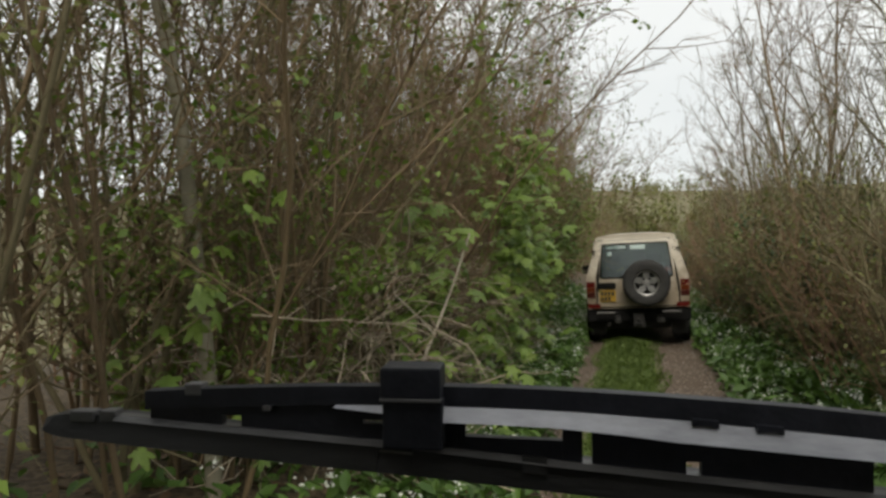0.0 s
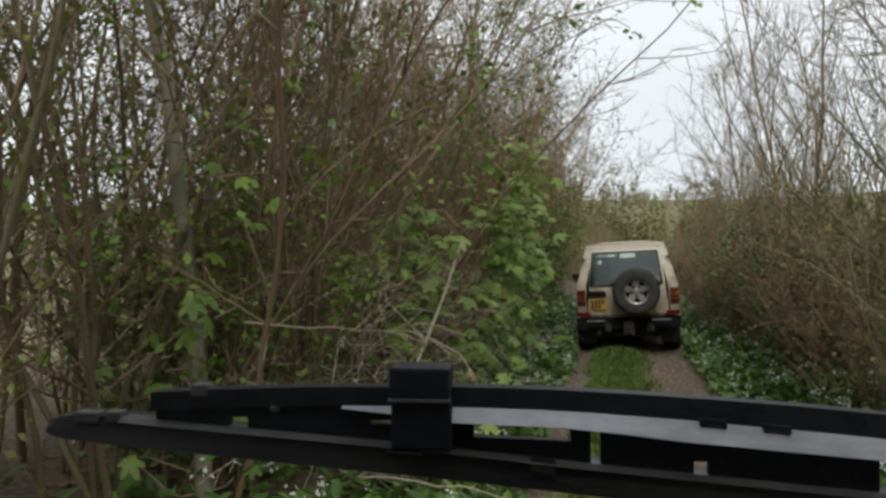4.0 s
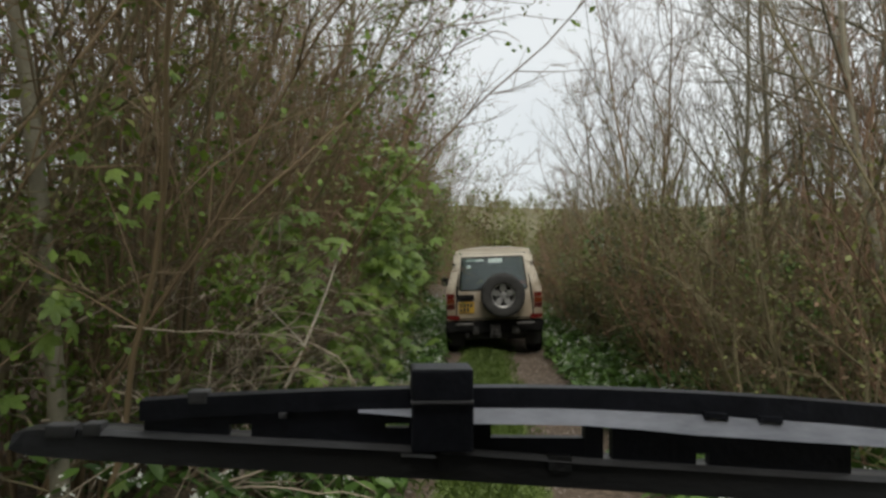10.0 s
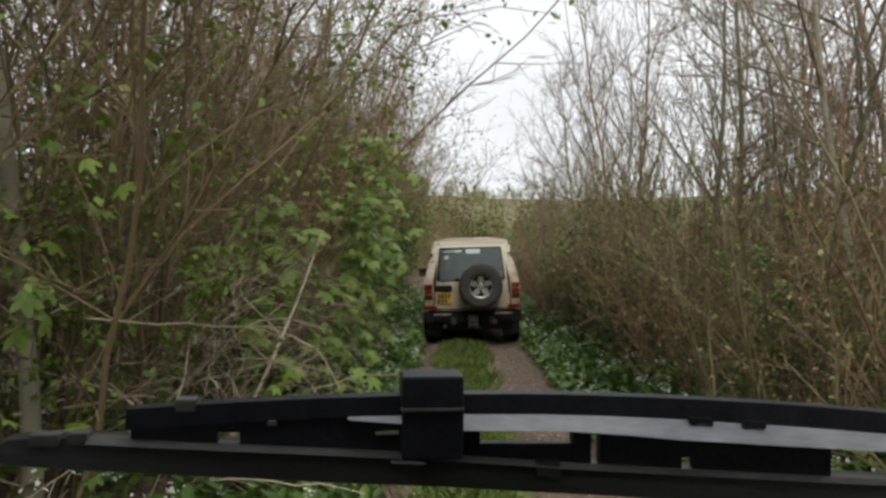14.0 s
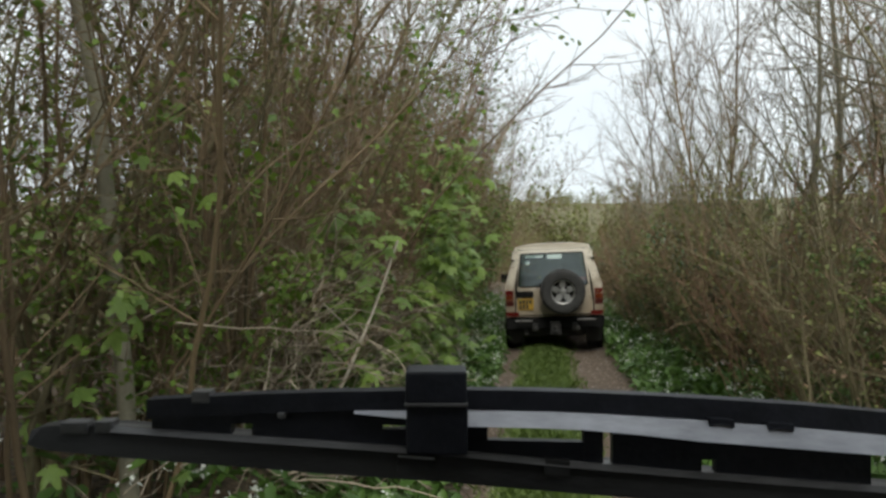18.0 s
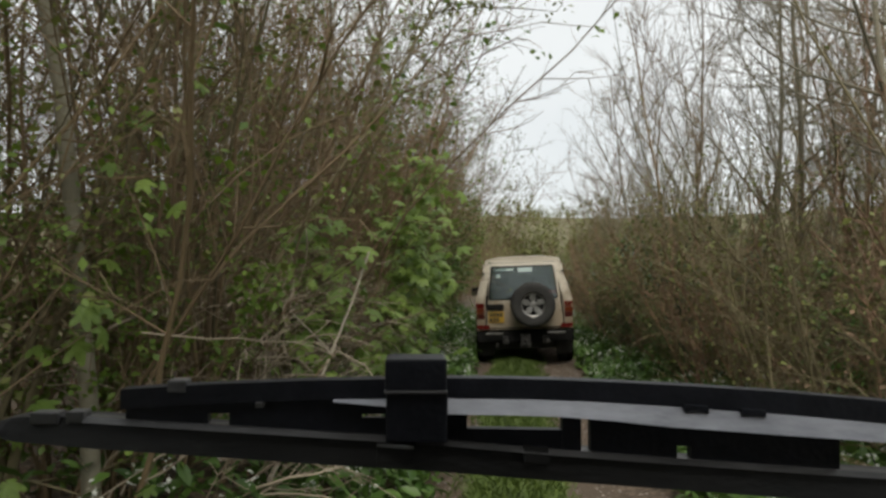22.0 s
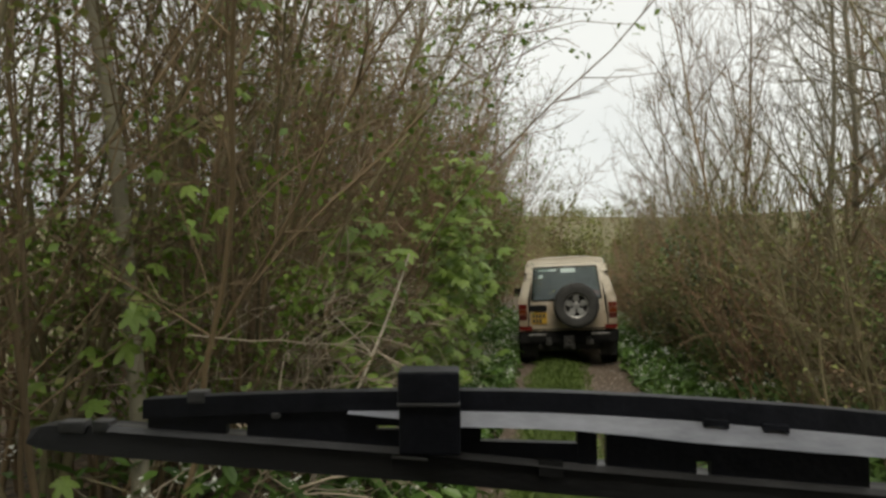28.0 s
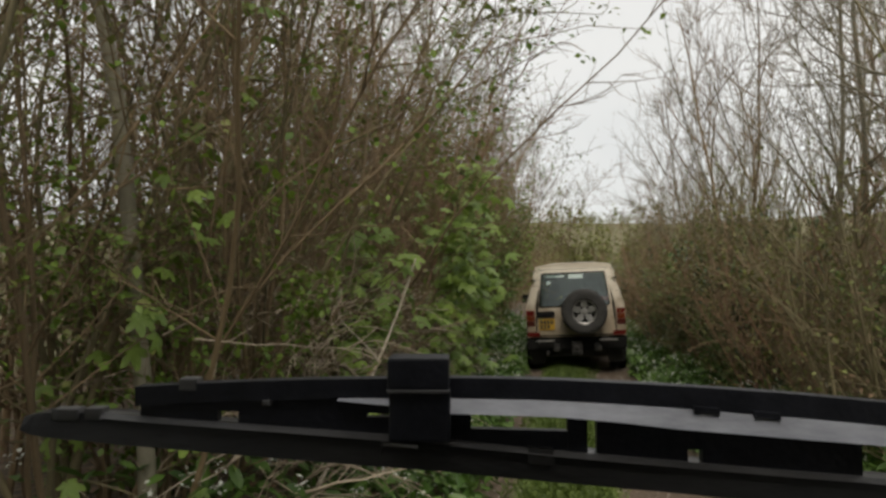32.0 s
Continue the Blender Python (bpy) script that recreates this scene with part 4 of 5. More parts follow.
def build_wiper():
    w = thing("windscreen_wiper", WIPER_AT, "worn black windscreen wiper parked across the windscreen", "wiper")
    under = lambda x: ARM_TOP(x) + 0.0004 if x > -0.06 else SPINE_TOP(x) - 0.0145
    spine = part("spine", soften(bar_between(bmesh.new(), -0.214, 0.44, SPINE_TOP, under, -0.004, 0.010, 60), 0.0018), WIPER_BLACK, w)
    lower = lambda x: RAIL_TOP(x) - 0.0083
    for x0, x1, top, low, n in ((-0.301, -0.0285, RAIL_TOP, RAIL_LOW, 34), (-0.0285, -0.001, RAIL_TOP, lambda x: RAIL_TOP(x) - 0.0042, 4),
                                (-0.0285, -0.001, lower, RAIL_LOW, 4), (-0.001, 0.44, RAIL_TOP, RAIL_LOW, 44)):
        part("squeegee_rail", soften(bar_between(bmesh.new(), x0, x1, top, low, -0.006, 0.014, n, 0.006), 0.0012), WIPER_RUBBER, w, "grey-black rubber squeegee rail")
    # Thin strips along the rail's upper edge carry its highlight as colour.
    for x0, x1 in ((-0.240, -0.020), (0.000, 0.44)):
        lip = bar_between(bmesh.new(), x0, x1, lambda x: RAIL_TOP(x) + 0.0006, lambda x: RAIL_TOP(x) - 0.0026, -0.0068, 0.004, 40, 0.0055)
        part("rail_edge", soften(lip, 0.0008), WIPER_LIT_GREY, w, "upper edge of the rail, its highlight painted in grey")
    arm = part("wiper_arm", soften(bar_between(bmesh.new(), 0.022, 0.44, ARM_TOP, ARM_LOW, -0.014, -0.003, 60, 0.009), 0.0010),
               WIPER_SHEEN, w, "flat grey metal wiper arm, sky sheen in its colour")
    for x in (0.208, 0.251):
        part("clip", soften(bar_between(bmesh.new(), x - 0.009, x + 0.009, lambda v: ARM_TOP(v) + 0.003, lambda v: ARM_TOP(v) - 0.0022 + 0.0015 * math.cos((v - x) * 180), -0.0090, 0.004, 6), 0.0008), WIPER_BLACK, arm)
    part("arm_tongue", soften(bar_between(bmesh.new(), -0.060, -0.020, lambda x: -0.0082, lambda x: -0.0092 - 0.09 * (x + 0.060), -0.010, -0.002, 8, 0.006), 0.0004), WIPER_SHEEN, arm)
    line = lambda z: (lambda x: z)
    arm_under = lambda x: ARM_LOW(x) + 0.001
    for x0, x1, top, low in ((-0.212, -0.1527, under, RAIL_TOP), (-0.1527, -0.137, under, line(-0.0183)), (-0.137, -0.040, under, RAIL_TOP), (-0.040, -0.023, under, line(-0.0191)),
                             (-0.040, -0.023, line(-0.0232), RAIL_TOP), (-0.023, 0.038, under, RAIL_TOP), (0.131, 0.1967, arm_under, RAIL_TOP), (0.1967, 0.2075, arm_under, line(-0.0440)), (0.2075, 0.322, arm_under, RAIL_TOP)):
        part("bridge", bar_between(bmesh.new(), x0, x1, top, lambda x: low(x) - 0.001, 0.001, 0.009, 12), WIPER_BLACK, w)
    part("post", bar_between(bmesh.new(), 0.1095, 0.1237, arm_under, lambda x: RAIL_TOP(x) - 0.001, 0.000, 0.009, 4), WIPER_BLACK, w)
    part("lower_web", bar_between(bmesh.new(), 0.038, 0.110, lambda x: -0.0310 - 0.02 * (x - 0.038), lambda x: RAIL_TOP(x) - 0.001, 0.001, 0.009, 6), WIPER_BLACK, w)
    b = bmesh.new()
    box(b, (-0.0222, -0.020, 0.0), (0.0222, 0.012, 0.0232), 0.0022)
    block = part("clip_block", b, WIPER_BLACK, w, "square black clip that joins arm and blade")
    b = bmesh.new()
    box(b, (-0.0214, -0.016, -0.0372), (0.0230, 0.012, 0.0006), 0.0018)
    part("clip_skirt", b, WIPER_BLACK, block)
    b = bmesh.new()
    box(b, (-0.0225, -0.0212, -0.0016), (0.0225, -0.012, 0.0008), 0.0008)
    part("clip_ridge", b, WIPER_LIT_GREY, block)
    for x, z, wide in ((-0.174, 0.0035, 0.0070), (-0.246, -0.0188, 0.0065), (-0.268, -0.0196, 0.0100)):
        b = bmesh.new()
        box(b, (x - wide, -0.0045, z - 0.007), (x + wide, 0.009, z + 0.0022), 0.0015)
        part("end_clip", b, WIPER_LIT_GREY, w)
    part("rail_joint", soften(bar_between(bmesh.new(), 0.080, 0.098, lambda x: RAIL_TOP(x) + 0.0018, lambda x: RAIL_TOP(x) - 0.009, -0.0075, 0.012, 6, 0.003), 0.0015), WIPER_RUBBER, w)
    # Small grey pip added in place of a glint on the spine.
    b = bmesh.new()
    box(b, (-0.117, -0.006, -0.0140), (-0.111, 0.004, -0.0098), 0.001)
    part("rivet", b, WIPER_LIT_GREY, spine)
    b = bmesh.new()
    box(b, (0.40, -0.004, -0.115), (0.45, 0.014, -0.02), 0.004)
    part("arm_elbow", b, WIPER_BLACK, w)
    moved(part("pivot", lathe(bmesh.new(), [(0.001, -0.03), (0.018, -0.03), (0.02, 0.06), (0.001, 0.06)], 20), WIPER_BLACK, w), 0.425, 0.01, -0.11, 60, 0, 0)


build_wiper()


def build_carrier():
    """The car that the camera rides in: its nose stays below the view, its cabin lies round and behind the camera."""
    c = thing("carrier_car", pose(0, 0, 0), "dark green old off-road car under the wiper", "car")
    b = bmesh.new()
    prism(b, [(-0.78, 1.28), (0.78, 1.28), (0.76, 1.41), (-0.76, 1.41)], 0.55, 0.70)
    part("scuttle_panel", b, BLACK_PLASTIC, c)
    b = bmesh.new()
    rows = []
    for y, z, h in ((0.68, 1.28, 0.76), (1.0, 1.17, 0.76), (1.45, 1.03, 0.76), (1.68, 0.96, 0.75), (1.74, 0.88, 0.74), (1.75, 0.56, 0.74)):
        rows.append([b.verts.new((x, y, z - 0.03 * (abs(x) / h) ** 4)) for x in np.linspace(-h, h, 13)])
    for p, q in zip(rows, rows[1:]):
        for i in range(12):
            b.faces.new((p[i], p[i + 1], q[i + 1], q[i]))
    bmesh.ops.solidify(b, geom=b.faces[:], thickness=0.03)
    part("bonnet", b, GREEN_PAINT, c, smooth=True)
    for s in (-1, 1):
        b = bmesh.new()
        box(b, (min(s * 0.70, s * 0.86), 0.40, 0.62), (max(s * 0.70, s * 0.86), 1.72, 0.98), 0.04)
        part("wing", b, GREEN_PAINT, c)
        wheel(c, (s * 0.72, 1.05, 0.33), (0, 0, 90 * s))
        wheel(c, (s * 0.72, -1.45, 0.33), (0, 0, 90 * s))
        b = bmesh.new()
        box(b, (min(s * 0.78, s * 0.86), -1.95, 0.55), (max(s * 0.78, s * 0.86), 0.42, 1.30), 0.02)
        part("body_side", b, GREEN_PAINT, c)
        for y0, y1 in ((-1.95, -1.80), (-0.75, -0.62)):
            box_part("pillar", (min(s * 0.77, s * 0.84), y0, 1.28), (max(s * 0.77, s * 0.84), y1, 1.98), GREEN_PAINT, c, 0.01)
        b = bmesh.new()
        prism(b, [(s * 0.78, 1.30), (s * 0.83, 1.30), (s * 0.83, 1.98), (s * 0.78, 1.98)], lambda x, z: 0.47 - 0.42 * (z - 1.3), lambda x, z: 0.52 - 0.42 * (z - 1.3))
        part("windscreen_pillar", b, GREEN_PAINT, c)
    b = bmesh.new()
    box(b, (-0.84, -1.98, 1.98), (0.84, 0.24, 2.04), 0.02)
    part("roof", b, GREEN_PAINT, c)
    box_part("tail_panel", (-0.84, -2.0, 0.55), (0.84, -1.94, 1.98), BLACK_PLASTIC, c, 0.01)
    box_part("floor_pan", (-0.80, -1.95, 0.50), (0.80, 0.52, 0.56), UNDERBODY, c, 0.01)
    box_part("dashboard", (-0.77, 0.22, 1.02), (0.77, 0.52, 1.33), BLACK_PLASTIC, c, 0.04)
    for x in (-0.40, 0.40):
        b = bmesh.new()
        box(b, (x - 0.24, -0.62, 0.56), (x + 0.24, -0.14, 0.98), 0.05)
        box(b, (x - 0.24, -0.74, 0.90), (x + 0.24, -0.60, 1.52), 0.05)
        part("seat", b, SEAT_CLOTH, c)
    box_part("front_bumper", (-0.84, 1.74, 0.42), (0.84, 1.88, 0.56), BLACK_PLASTIC, c, 0.02)
    box_part("bulkhead", (-0.78, 0.50, 0.45), (0.78, 0.56, 1.30), BLACK_PLASTIC, c, 0.01)
    box_part("chassis", (-0.45, -1.9, 0.40), (0.45, 1.74, 0.52), UNDERBODY, c, 0.01)


build_carrier()


# ---- the hedges ----
VEG = random.Random(11)
HEDGE = "hedges along the lane"
COPPICE = [shrub("hedge_thicket", 20 + i, (BARK_RED, BARK_BROWN, BARK_BROWN)[i], "tall bare brown hedge thicket of upright stems", "hedge shrub",
                 stems=15, height=5.6, spread=0.75, lean=0.10, twigs=26, subs=4, twig_len=0.9, start=0.05, wobble=0.105, sway=0.14, angle=0.95) for i in range(3)]
BUDDING = [shrub("budding_hedge_shrub", 30 + i, (BARK_BROWN, BARK_OLIVE)[i], "tall brown hedge shrub flushing with small green leaves", "hedge shrub",
                 stems=12, height=5.4, spread=0.75, lean=0.12, twigs=17, subs=3, twig_len=0.95, leaf=(LEAF_FRESH, LEAF_OLIVE)[i], leaf_n=3500,
                 leaf_size=0.048, leaf_from=0.4, wobble=0.105, sway=0.14, angle=0.95) for i in range(2)]
LOW = [shrub("low_hedge_bush", 40 + i, (BARK_OLIVE, BARK_RED)[i], "dense low hedge bush, olive-brown twigs with few leaves", "hedge shrub",
             stems=20, height=2.9, spread=0.8, lean=0.28, twigs=15, subs=2, twig_len=0.75, start=0.05, stem_r=0.012, wobble=0.10, sway=0.16,
             leaf=LEAF_OLIVE, leaf_n=1500, leaf_size=0.045) for i in range(2)]
LEAFY = [shrub("leafy_bush", 50 + i, BARK_BROWN, ("bright green leafy bush at the lane side", "deep green leafy bush at the lane side", "dark green ivy-grown bush beside the lane")[i], "bush",
               stems=12, height=3.0, spread=0.6, lean=0.22, twigs=16, subs=3, twig_len=0.6, start=0.05, stem_r=0.014, wobble=0.09,
               leaf=(LEAF_FRESH, LEAF_DEEP, LEAF_IVY)[i], leaf_n=4000, leaf_size=0.075) for i in range(3)]
FAR = [shrub("far_thicket", 60 + i, (BARK_TAN_HAZED, BARK_TAN_HAZED, BARK_RED)[i], "brown-olive thicket further along the lane", "hedge shrub",
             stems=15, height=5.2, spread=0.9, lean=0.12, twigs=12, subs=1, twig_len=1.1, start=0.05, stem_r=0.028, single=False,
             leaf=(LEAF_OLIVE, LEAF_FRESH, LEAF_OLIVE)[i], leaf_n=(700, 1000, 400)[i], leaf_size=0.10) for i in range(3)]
SCRUB = [shrub("hill_scrub", 65 + i, (BARK_BROWN, BARK_OLIVE)[i], "brown bare scrub on the hillside beyond the lane", "scrub bush",
               stems=8, height=5.2, spread=1.2, lean=0.2, twigs=9, subs=0, twig_len=1.5, start=0.1, stem_r=0.04, single=False,
               leaf=LEAF_OLIVE, leaf_n=450, leaf_size=0.22) for i in range(2)]
TANGLE = [shrub("arching_bramble_tangle", 75 + i, (BARK_BROWN, BARK_RED)[i], "arching tangle of bare brown stems through the hedge", "bush",
                stems=11, height=2.9, spread=0.6, lean=0.45, twigs=12, subs=3, twig_len=0.8, start=0.1, stem_r=0.014, wobble=0.14, sway=0.35, arch=0.10, angle=1.0,
                leaf=(LITTER, LEAF_OLIVE)[i], leaf_n=(900, 350)[i], leaf_size=0.05) for i in range(2)]
WHIPS = [shrub("tall_whips", 70 + i, (BARK_GREY, BARK_OLIVE)[i], "sparse tall bare hedge stems against the sky", "hedge shrub",
               stems=13, height=6.4, spread=0.85, lean=0.15, twigs=11, subs=2, twig_len=0.75, start=0.2, stem_r=0.022, wobble=0.06, angle=0.5,
               leaf=LEAF_OLIVE, leaf_n=260, leaf_size=0.05, leaf_from=2) for i in range(2)]
TREES = [tree("bare_tree", 80 + i, (BARK_GREY, BARK_BROWN)[i], "slender bare tree with grey branching limbs", height=8.0 + i, trunk_r=0.055, fork=5, limbs=13,
              lean=((0.06, 0.0), (-0.10, 0.05))[i]) for i in range(2)]
BRASH = [brash("cut_brushwood", 90 + i, "tangle of pale dead cut sticks at the hedge foot", n=46, length=0.95, width=1.6, depth=0.6, high=1.15) for i in range(3)]


def hedge_side(side, rows):
    for templates, x0, xj, y0, y1, step, s0, s1, tilt in rows:
        y = y0
        while y < y1:
            t = templates[VEG.randrange(len(templates))]
            x = lane_bend(y) + side * (x0 + VEG.uniform(-xj, xj))
            ob = plant_at(t, x - (0.35 if side < 0 and y < 3.5 else 0), y + VEG.uniform(-0.25, 0.25), VEG.uniform(s0, s1), tilt=-side * ((tilt if y > 4 else 1) + VEG.uniform(-3, 3)), rng=VEG)
            tagged(ob, group=HEDGE)
            y += step * VEG.uniform(0.8, 1.2)


hedge_side(-1, [
    (TANGLE, 3.05, 0.2, 5.0, 14, 1.9, 0.8, 1.0, -2),
    (BUDDING, 3.1, 0.3, 1.0, 16, 2.4, 0.9, 1.1, 3.5),
    (COPPICE + BUDDING, 2.6, 0.25, 0.4, 24, 1.15, 0.85, 1.05, 4),
    (COPPICE + BUDDING, 3.6, 0.35, 0.0, 26, 1.85, 0.9, 1.1, 3),
    (COPPICE[1:] + BUDDING[1:], 4.9, 0.4, 0.5, 26, 5.5, 0.75, 0.95, 0),
    (FAR, 6.2, 0.5, 0.0, 26, 2.0, 0.6, 0.8, 0),
    (FAR, 2.6, 0.4, 24, 34, 1.5, 0.50, 0.68, 4),
    (FAR, 4.4, 0.6, 25, 34, 2.0, 0.58, 0.75, 2),
    (FAR, 2.8, 0.4, 34, 58, 1.6, 0.58, 0.80, 0),
    (FAR, 5.0, 0.6, 35, 58, 2.0, 0.65, 0.90, 0),
    (FAR, 2.9, 0.3, -9, -1.5, 1.3, 0.8, 1.0, 0),
    (LOW, 3.5, 0.2, -1.5, 1.0, 1.0, 0.7, 0.9, 0),
])
hedge_side(1, [
    (TANGLE, 3.2, 0.2, 4.0, 16, 2.8, 0.75, 0.95, -2),
    (LOW, 2.45, 0.25, 3.2, 24, 0.86, 0.7, 1.0, 3),
    (LOW + COPPICE[:1], 3.4, 0.35, 2.9, 25, 1.7, 0.85, 1.0, 0),
    (WHIPS, 3.4, 0.4, 4.0, 24, 2.3, 0.7, 0.95, 1),
    (WHIPS, 5.0, 0.7, 5.0, 26, 2.0, 0.85, 1.1, 0),
    (FAR, 2.7, 0.4, 24, 58, 1.8, 0.42, 0.62, 0),
    (FAR, 4.4, 0.7, 25, 56, 2.2, 0.50, 0.72, 0),
    (FAR, 2.9, 0.3, -9, -1.5, 1.3, 0.7, 0.9, 0),
    (LOW, 3.5, 0.2, -1.5, 3.0, 1.0, 0.7, 0.9, 0),
])
for x, y, s, lean in ((3.3, 9.0, 0.9, 0), (3.8, 15.5, 1.0, 1), (3.6, 21.0, 0.9, 0), (-3.5, 17.0, 0.95, 0), (-4.5, 8.0, 1.1, -1), (3.9, 6.2, 0.9, -3),
                      (5.6, 12.0, 1.05, 0), (6.4, 17.0, 1.1, 0), (5.2, 23.0, 1.0, 0), (6.8, 9.0, 1.0, 0), (-2.9, 26.0, 1.0, 0), (3.4, 30.0, 0.8, 2),
                      (-2.9, 35.0, 1.0, 0), (-3.2, 11.5, 0.9, 0), (2.9, 5.2, 0.75, -6), (3.0, 9.0, 0.8, -6), (3.0, 13.0, 0.8, -4)):
    tagged(plant_at(TREES[VEG.randrange(2)], x + lane_bend(y), y, s, tilt=lean, rng=VEG), group="bare trees in the hedges")
for x, y, s, k in ((-2.6, 3.4, 0.65, 0), (-2.5, 5.6, 0.55, 0), (1.95, 12.4, 0.55, 2), (2.0, 15.5, 0.7, 2), (2.05, 10.2, 0.45, 1), (2.35, 8.4, 0.75, 2), (2.45, 11.2, 0.85, 1), (2.5, 5.4, 0.6, 1), (-2.0, 9.4, 0.85, 0), (-2.1, 11.2, 0.85, 1), (-2.2, 13.4, 0.9, 0), (2.05, 13.8, 0.5, 1), (2.0, 9.0, 0.4, 1),
                   (-2.6, 15.5, 1.1, 1), (-2.3, 18.5, 1.1, 0), (2.4, 17.0, 0.8, 0), (-2.3, 24.0, 1.1, 0), (2.5, 26.0, 0.8, 1)):
    tagged(plant_at(LEAFY[k], x, y, s, tilt=4, rng=VEG), group="leafy bushes at the lane side")
for i in range(13):
    tagged(plant_at(BRASH[i % 3], -2.05 + VEG.uniform(-0.14, 0.14), 3.7 + 0.6 * i, VEG.uniform(0.8, 1.05) * (1 if i < 10 else 0.75), turn=VEG.uniform(-18, 18), rng=VEG), group="brushwood along the lane")
for i in range(4):
    tagged(plant_at(BRASH[i % 3], 2.45 + VEG.uniform(-0.1, 0.1), 8.0 + 2.4 * i, VEG.uniform(0.45, 0.55), turn=180 + VEG.uniform(-18, 18), rng=VEG), group="brushwood along the lane")
for i in range(28):
    tagged(plant_at(SCRUB[i % 2], -8 + 0.65 * i + VEG.uniform(-0.4, 0.4), 63 + VEG.uniform(-2.5, 2.5), VEG.uniform(0.9, 1.6), rng=VEG), group="scrub on the hillside")
for i in range(70):
    y = VEG.uniform(240, 415)
    tagged(plant_at(SCRUB[i % 2], VEG.uniform(-0.075, 0.11) * y, y, VEG.uniform(0.6, 1.5), rng=VEG), group="scrub on the hillside")
for t in SCRUB + TANGLE + COPPICE + BUDDING + LOW + LEAFY + FAR + WHIPS + TREES + BRASH:
    drop_template(t)


# ---- a leaning dead pole and a grey-trunked tree in the hedge ----
def build_pole():
    rng = np.random.default_rng(9)
    ob = thing("dead_pole", Matrix(), "pale barkless dead pole leaning in the hedge", "branch")
    segs = []
    pts, dirs = grow(rng, (-1.92, 4.3, height_at(-1.92, 4.3) - 0.05), (0.46, 0.36, 1.0), 1.75, 0.017, 0.007, 9, 0.03, 0.035, segs)
    link_mesh("pole", one_tube("pole", segs, 7), PALE_WOOD, ob)
    side = []
    grow(rng, pts[5], (-0.4, -0.5, 0.9), 0.45, 0.008, 0.004, 4, 0.1, 0.02, side)
    link_mesh("side_branch", one_tube("side_branch", side, 5), PALE_WOOD, ob)


build_pole()
TRUNK = tree("grey_tree", 97, BARK_GREY, "grey-trunked hedge tree with upswept bare limbs", height=9.0, trunk_r=0.046, limbs=12, fork=4, bare_below=0.3, wobble=0.055)
plant_at(TRUNK, -2.25, 3.0, 1.0, turn=40, tilt=-1, rng=VEG)
drop_template(TRUNK)


# ---- the sycamore sapling, leaf by leaf ----
def lobed_leaf(name, curl):
    """A five-lobed leaf, 1 long, folded a little along each lobe."""
    tips = ((0, 1.0), (52, 0.86), (-52, 0.86), (108, 0.58), (-108, 0.58))
    bm = bmesh.new()
    mid = bm.verts.new((0, 0, 0.04))
    ring = []
    for i in range(30):
        a = -174 + 12 * i
        r = 0.30
        for ta, tr in tips:
            r = max(r, tr * max(0.0, 1 - (abs(a - ta) / 33.0)) ** 0.55)
        v = (r * math.sin(radians(a)) * 0.72, 0.18 + r * math.cos(radians(a)) * 0.72, -curl * r * r + 0.03 * math.cos(radians(a * 5)))
        ring.append(bm.verts.new(v))
    mid.co.y = 0.18
    for a, b in zip(ring, ring[1:]):
        bm.faces.new((mid, a, b))
    stalk = bm.verts.new((0, -0.35, 0.06))
    s2 = bm.verts.new((0.012, -0.35, 0.06))
    bm.faces.new((mid, stalk, s2))
    me = bpy.data.meshes.new(name)
    bm.to_mesh(me)
    bm.free()
    me.polygons.foreach_set("use_smooth", [True] * len(me.polygons))
    me.materials.append(LEAF_MAPLE)
    return me


LOBED = [lobed_leaf("leaf", c) for c in (0.12, 0.28, 0.42)]


def sapling(x, y, seed, height, n_leaves, toward, size=0.15):
    rng = np.random.default_rng(seed)
    ob = thing("sycamore_sapling", pose(x, y, height_at(x, y)), "sycamore sapling with large fresh lobed leaves over the lane edge", "tree", "sycamore saplings")
    trunk, thin, ends = [], [], []
    pts, dirs = grow(rng, (0, 0, -0.1), (0.10, -0.05, 1), height, 0.026, 0.008, 10, 0.06, 0.02, trunk)
    link_mesh("trunk", one_tube("trunk", trunk, 7), BARK_OLIVE, ob)
    for s in range(26):
        k = 0.10 + 0.88 * s / 26
        i = min(9, int(k * 10))
        w = np.array((toward[0] + rng.normal(0, 0.7), toward[1] + rng.normal(0, 0.8), rng.uniform(-0.1, 0.5)))
        bough = []
        bp, bd = grow(rng, pts[i], w, rng.uniform(0.45, 1.0) * (1.15 - 0.5 * k), 0.008, 0.003, 5, 0.12, 0.02, bough)
        link_mesh("branch", one_tube("branch", bough, 5), BARK_OLIVE, ob)
        ends += [p for p in bp[1:]]
    ends = np.array(ends)
    for k in range(n_leaves):
        p = ends[rng.integers(0, len(ends))] + rng.normal(0, 0.085, 3)
        l = new("leaf", LOBED[int(rng.integers(0, 3))])
        l.parent = ob
        yaw = math.degrees(math.atan2(toward[1], toward[0])) - 90 + rng.normal(0, 50)
        l.matrix_basis = pose(*p, -28 + rng.normal(0, 20), rng.normal(0, 18), yaw)
        s = size * rng.uniform(0.6, 1.2)
        l.scale = (s, s, s)


sapling(-1.85, 7.2, 3, 2.6, 330, (0.65, -0.6), 0.17)
sapling(-1.90, 8.7, 4, 3.1, 330, (0.7, -0.55), 0.17)
sapling(-2.0, 6.0, 8, 2.0, 240, (0.6, -0.6), 0.16)
sapling(-2.15, 4.9, 21, 1.7, 150, (0.6, -0.6), 0.15)
sapling(-2.0, 10.2, 12, 3.0, 240, (0.6, -0.6), 0.17)
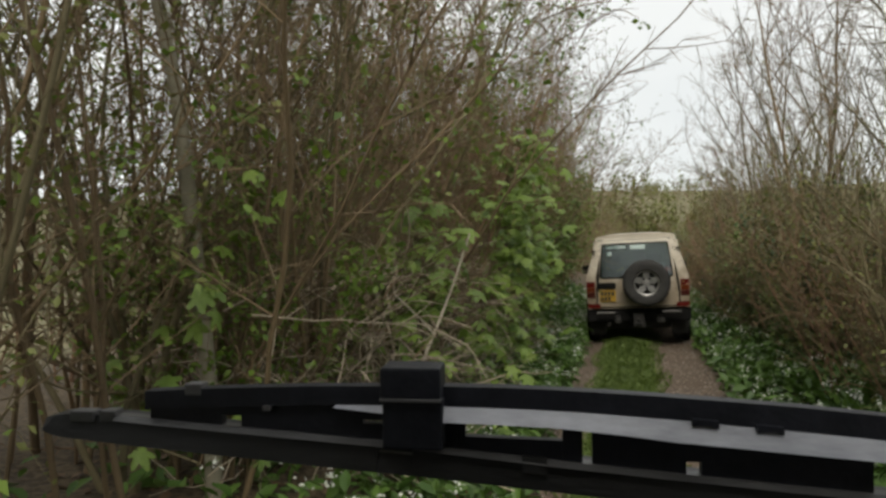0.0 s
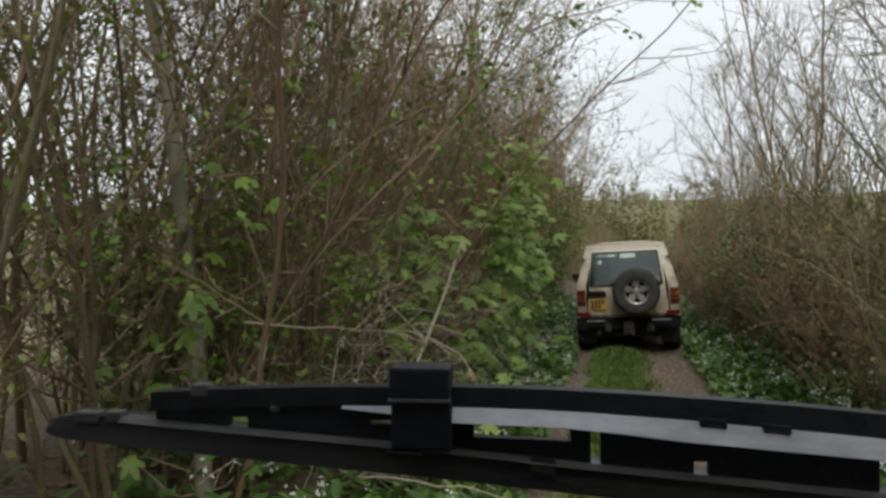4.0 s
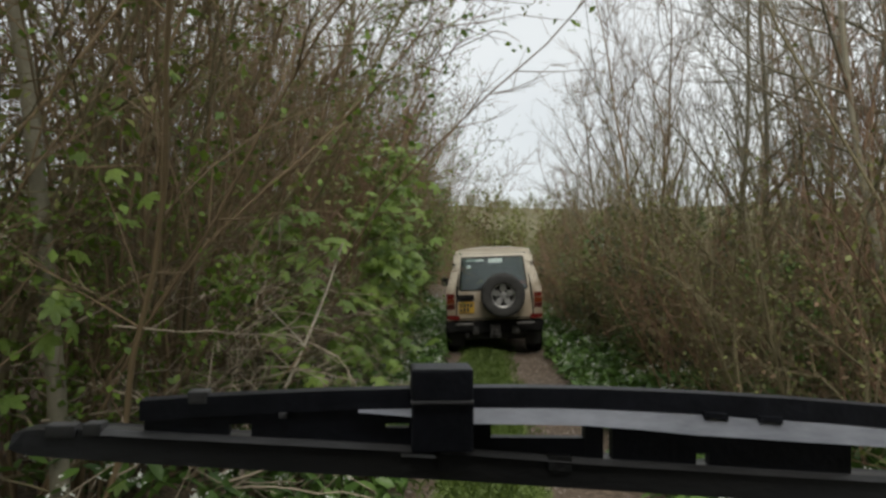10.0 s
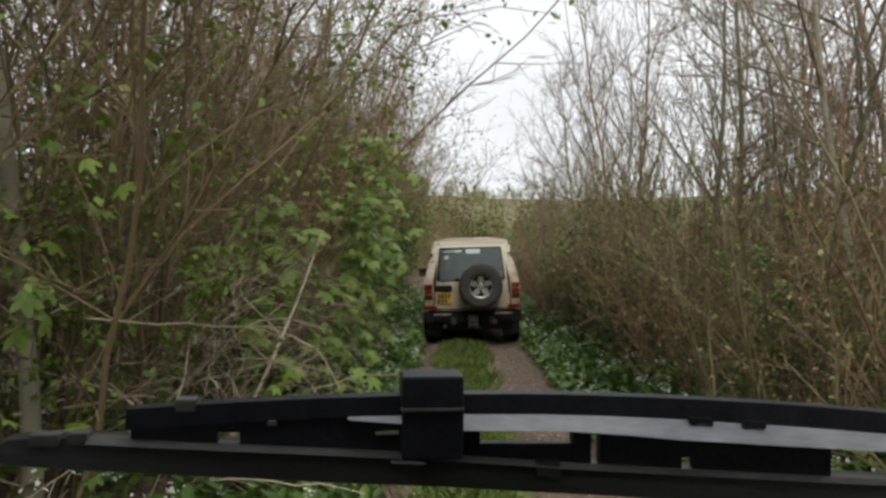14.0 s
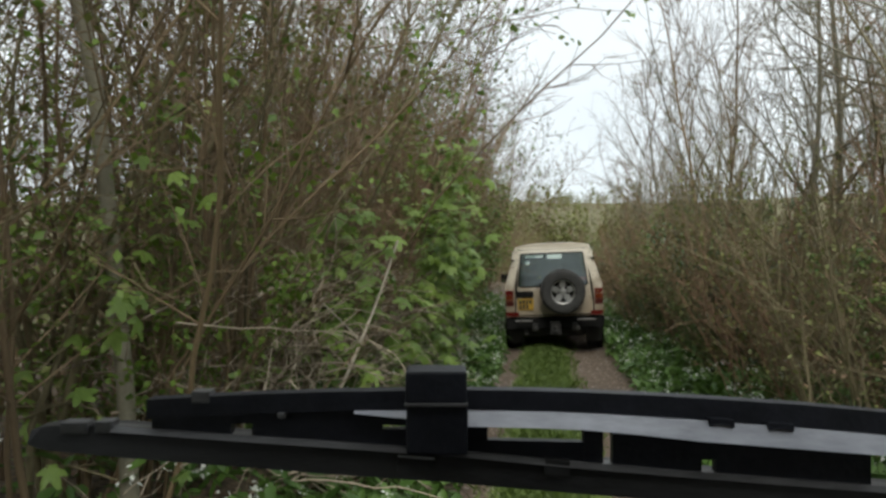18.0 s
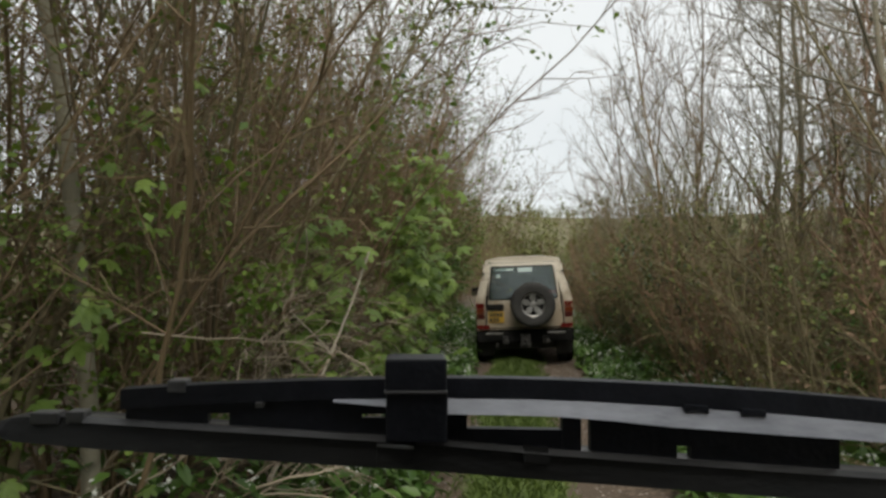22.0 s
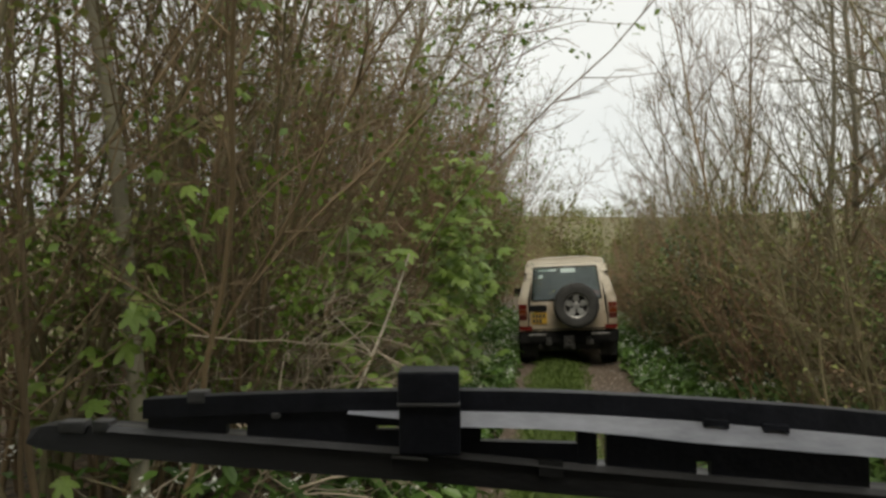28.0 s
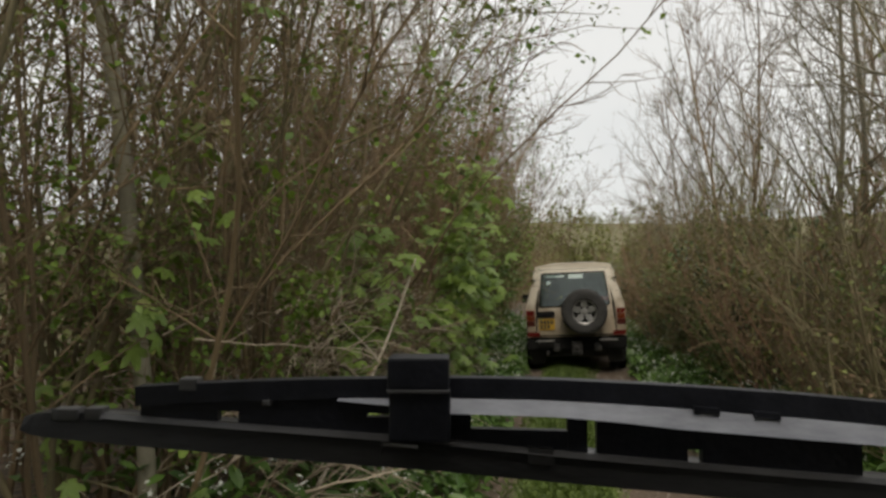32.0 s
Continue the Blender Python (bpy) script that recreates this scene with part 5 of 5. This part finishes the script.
sapling(-2.75, 3.0, 6, 3.2, 80, (0.7, -0.2), 0.13)


# ---- verges, grass and litter ----
def scatter(n, x0, x1, y0, y1, rng):
    x, y = rng.uniform(x0, x1, n), rng.uniform(y0, y1, n)
    return np.array([(a, b, height_at(a, b)) for a, b in zip(x, y)])


def ragged(x0, reach, y):
    """A place on the ground that far from x0, with an uneven edge along the lane."""
    x = lane_bend(y) + x0 + reach * (1 + 0.3 * noise.noise((reach, y * 0.6, 7.0))) + 0.13 * noise.noise((x0 * 9, y * 0.8, 5.0))
    return (x, y, height_at(x, y))


def build_verges():
    rng = np.random.default_rng(5)
    for nm, side, n in (("verge_herbs", -1, 19000), ("verge_herbs", 1, 17000)):
        y = np.concatenate([rng.uniform(1.2, 22, n - 4500), rng.uniform(-9, 1.2, 4500)])
        p = np.array([ragged(side * 0.90, side * 1.85 * t, b) for t, b in zip(rng.beta(1.35, 2.6, n), y)])
        clump = np.array([0.5 + noise.noise((a * 1.8, b * 1.1, 3.0)) for a, b, c in p])
        p[:, 2] += np.clip(0.03 + rng.uniform(0, 0.36, n) * np.clip(clump + 0.25, 0.15, 1), 0.01, 0.5)
        tagged(link_mesh(nm, leaves(nm, p, 0.13, rng, LEAF_OVAL * np.array((0.75, 1, 1)), OVAL_FACES, droop=0.3), HERB),
               "lush green verge herbs beside the lane", "undergrowth", kind="stuff")
        q = p[rng.choice(n, 850, replace=False)]
        q[:, 2] += 0.10
        q = np.repeat(q, 9, axis=0) + rng.normal(0, 0.021, (850 * 9, 3))
        tagged(link_mesh("white_flowers", leaves("white_flowers", q, 0.032, rng, droop=0.0), PETAL), "small white flower heads over the verge", "flowers", kind="stuff")
    p = scatter(1500, 1.5, 2.6, 3.5, 10, rng)
    p[:, 2] += rng.uniform(0.0, 0.12, 1500)
    tagged(link_mesh("broad_leaved_herbs", leaves("broad_leaved_herbs", p, 0.30, rng, LEAF_NARROW * np.array((1.5, 1, 1.4)), droop=-0.75, spread=0.8), HERB),
           "clumps of long green strap leaves under the hedge", "undergrowth", kind="stuff")
    stones = np.concatenate([scatter(700, -1.0, -0.62, 3, 20, rng), scatter(1400, 0.1, 0.95, 3, 20, rng)])
    rock = np.array([(1, 0, 0), (0, 1, 0), (-1, 0, 0), (0, -1, 0), (0, 0, 0.7), (0, 0, -0.5)]) * 0.5
    sides = np.array([(0, 1, 4), (1, 2, 4), (2, 3, 4), (3, 0, 4), (1, 0, 5), (2, 1, 5), (3, 2, 5), (0, 3, 5)])
    tagged(link_mesh("track_stones", leaves("track_stones", stones, 0.035, rng, rock, sides, droop=0.0, spread=0.5), STONE),
           "small loose stones in the wheel ruts", "stones", kind="stuff")
    y = np.concatenate([rng.uniform(3, 22, 38000), rng.uniform(-9, 3, 9000), rng.uniform(22, 32, 7000)])
    p = np.array([ragged(-0.25, v, b) for v, b in zip(np.clip(rng.normal(0, 0.21, 54000), -0.5, 0.5), y)])
    tagged(link_mesh("grass_crown", leaves("grass_crown", p, 0.085, rng, LEAF_NARROW * np.array((0.7, 1, 1)), droop=-0.9, spread=0.7), GRASS),
           "bright short grass between the wheel ruts", "grass", kind="stuff")
    p = np.concatenate([scatter(4000, -3.4, -1.3, 0.5, 22, rng), scatter(3000, 1.3, 3.4, 1.5, 22, rng)])
    p[:, 2] += 0.012
    tagged(link_mesh("leaf_litter", leaves("leaf_litter", p, 0.07, rng, LEAF_OVAL, OVAL_FACES, droop=0.0, spread=0.6), LITTER),
           "brown fallen leaves under the hedges", "leaf litter", kind="stuff")


build_verges()
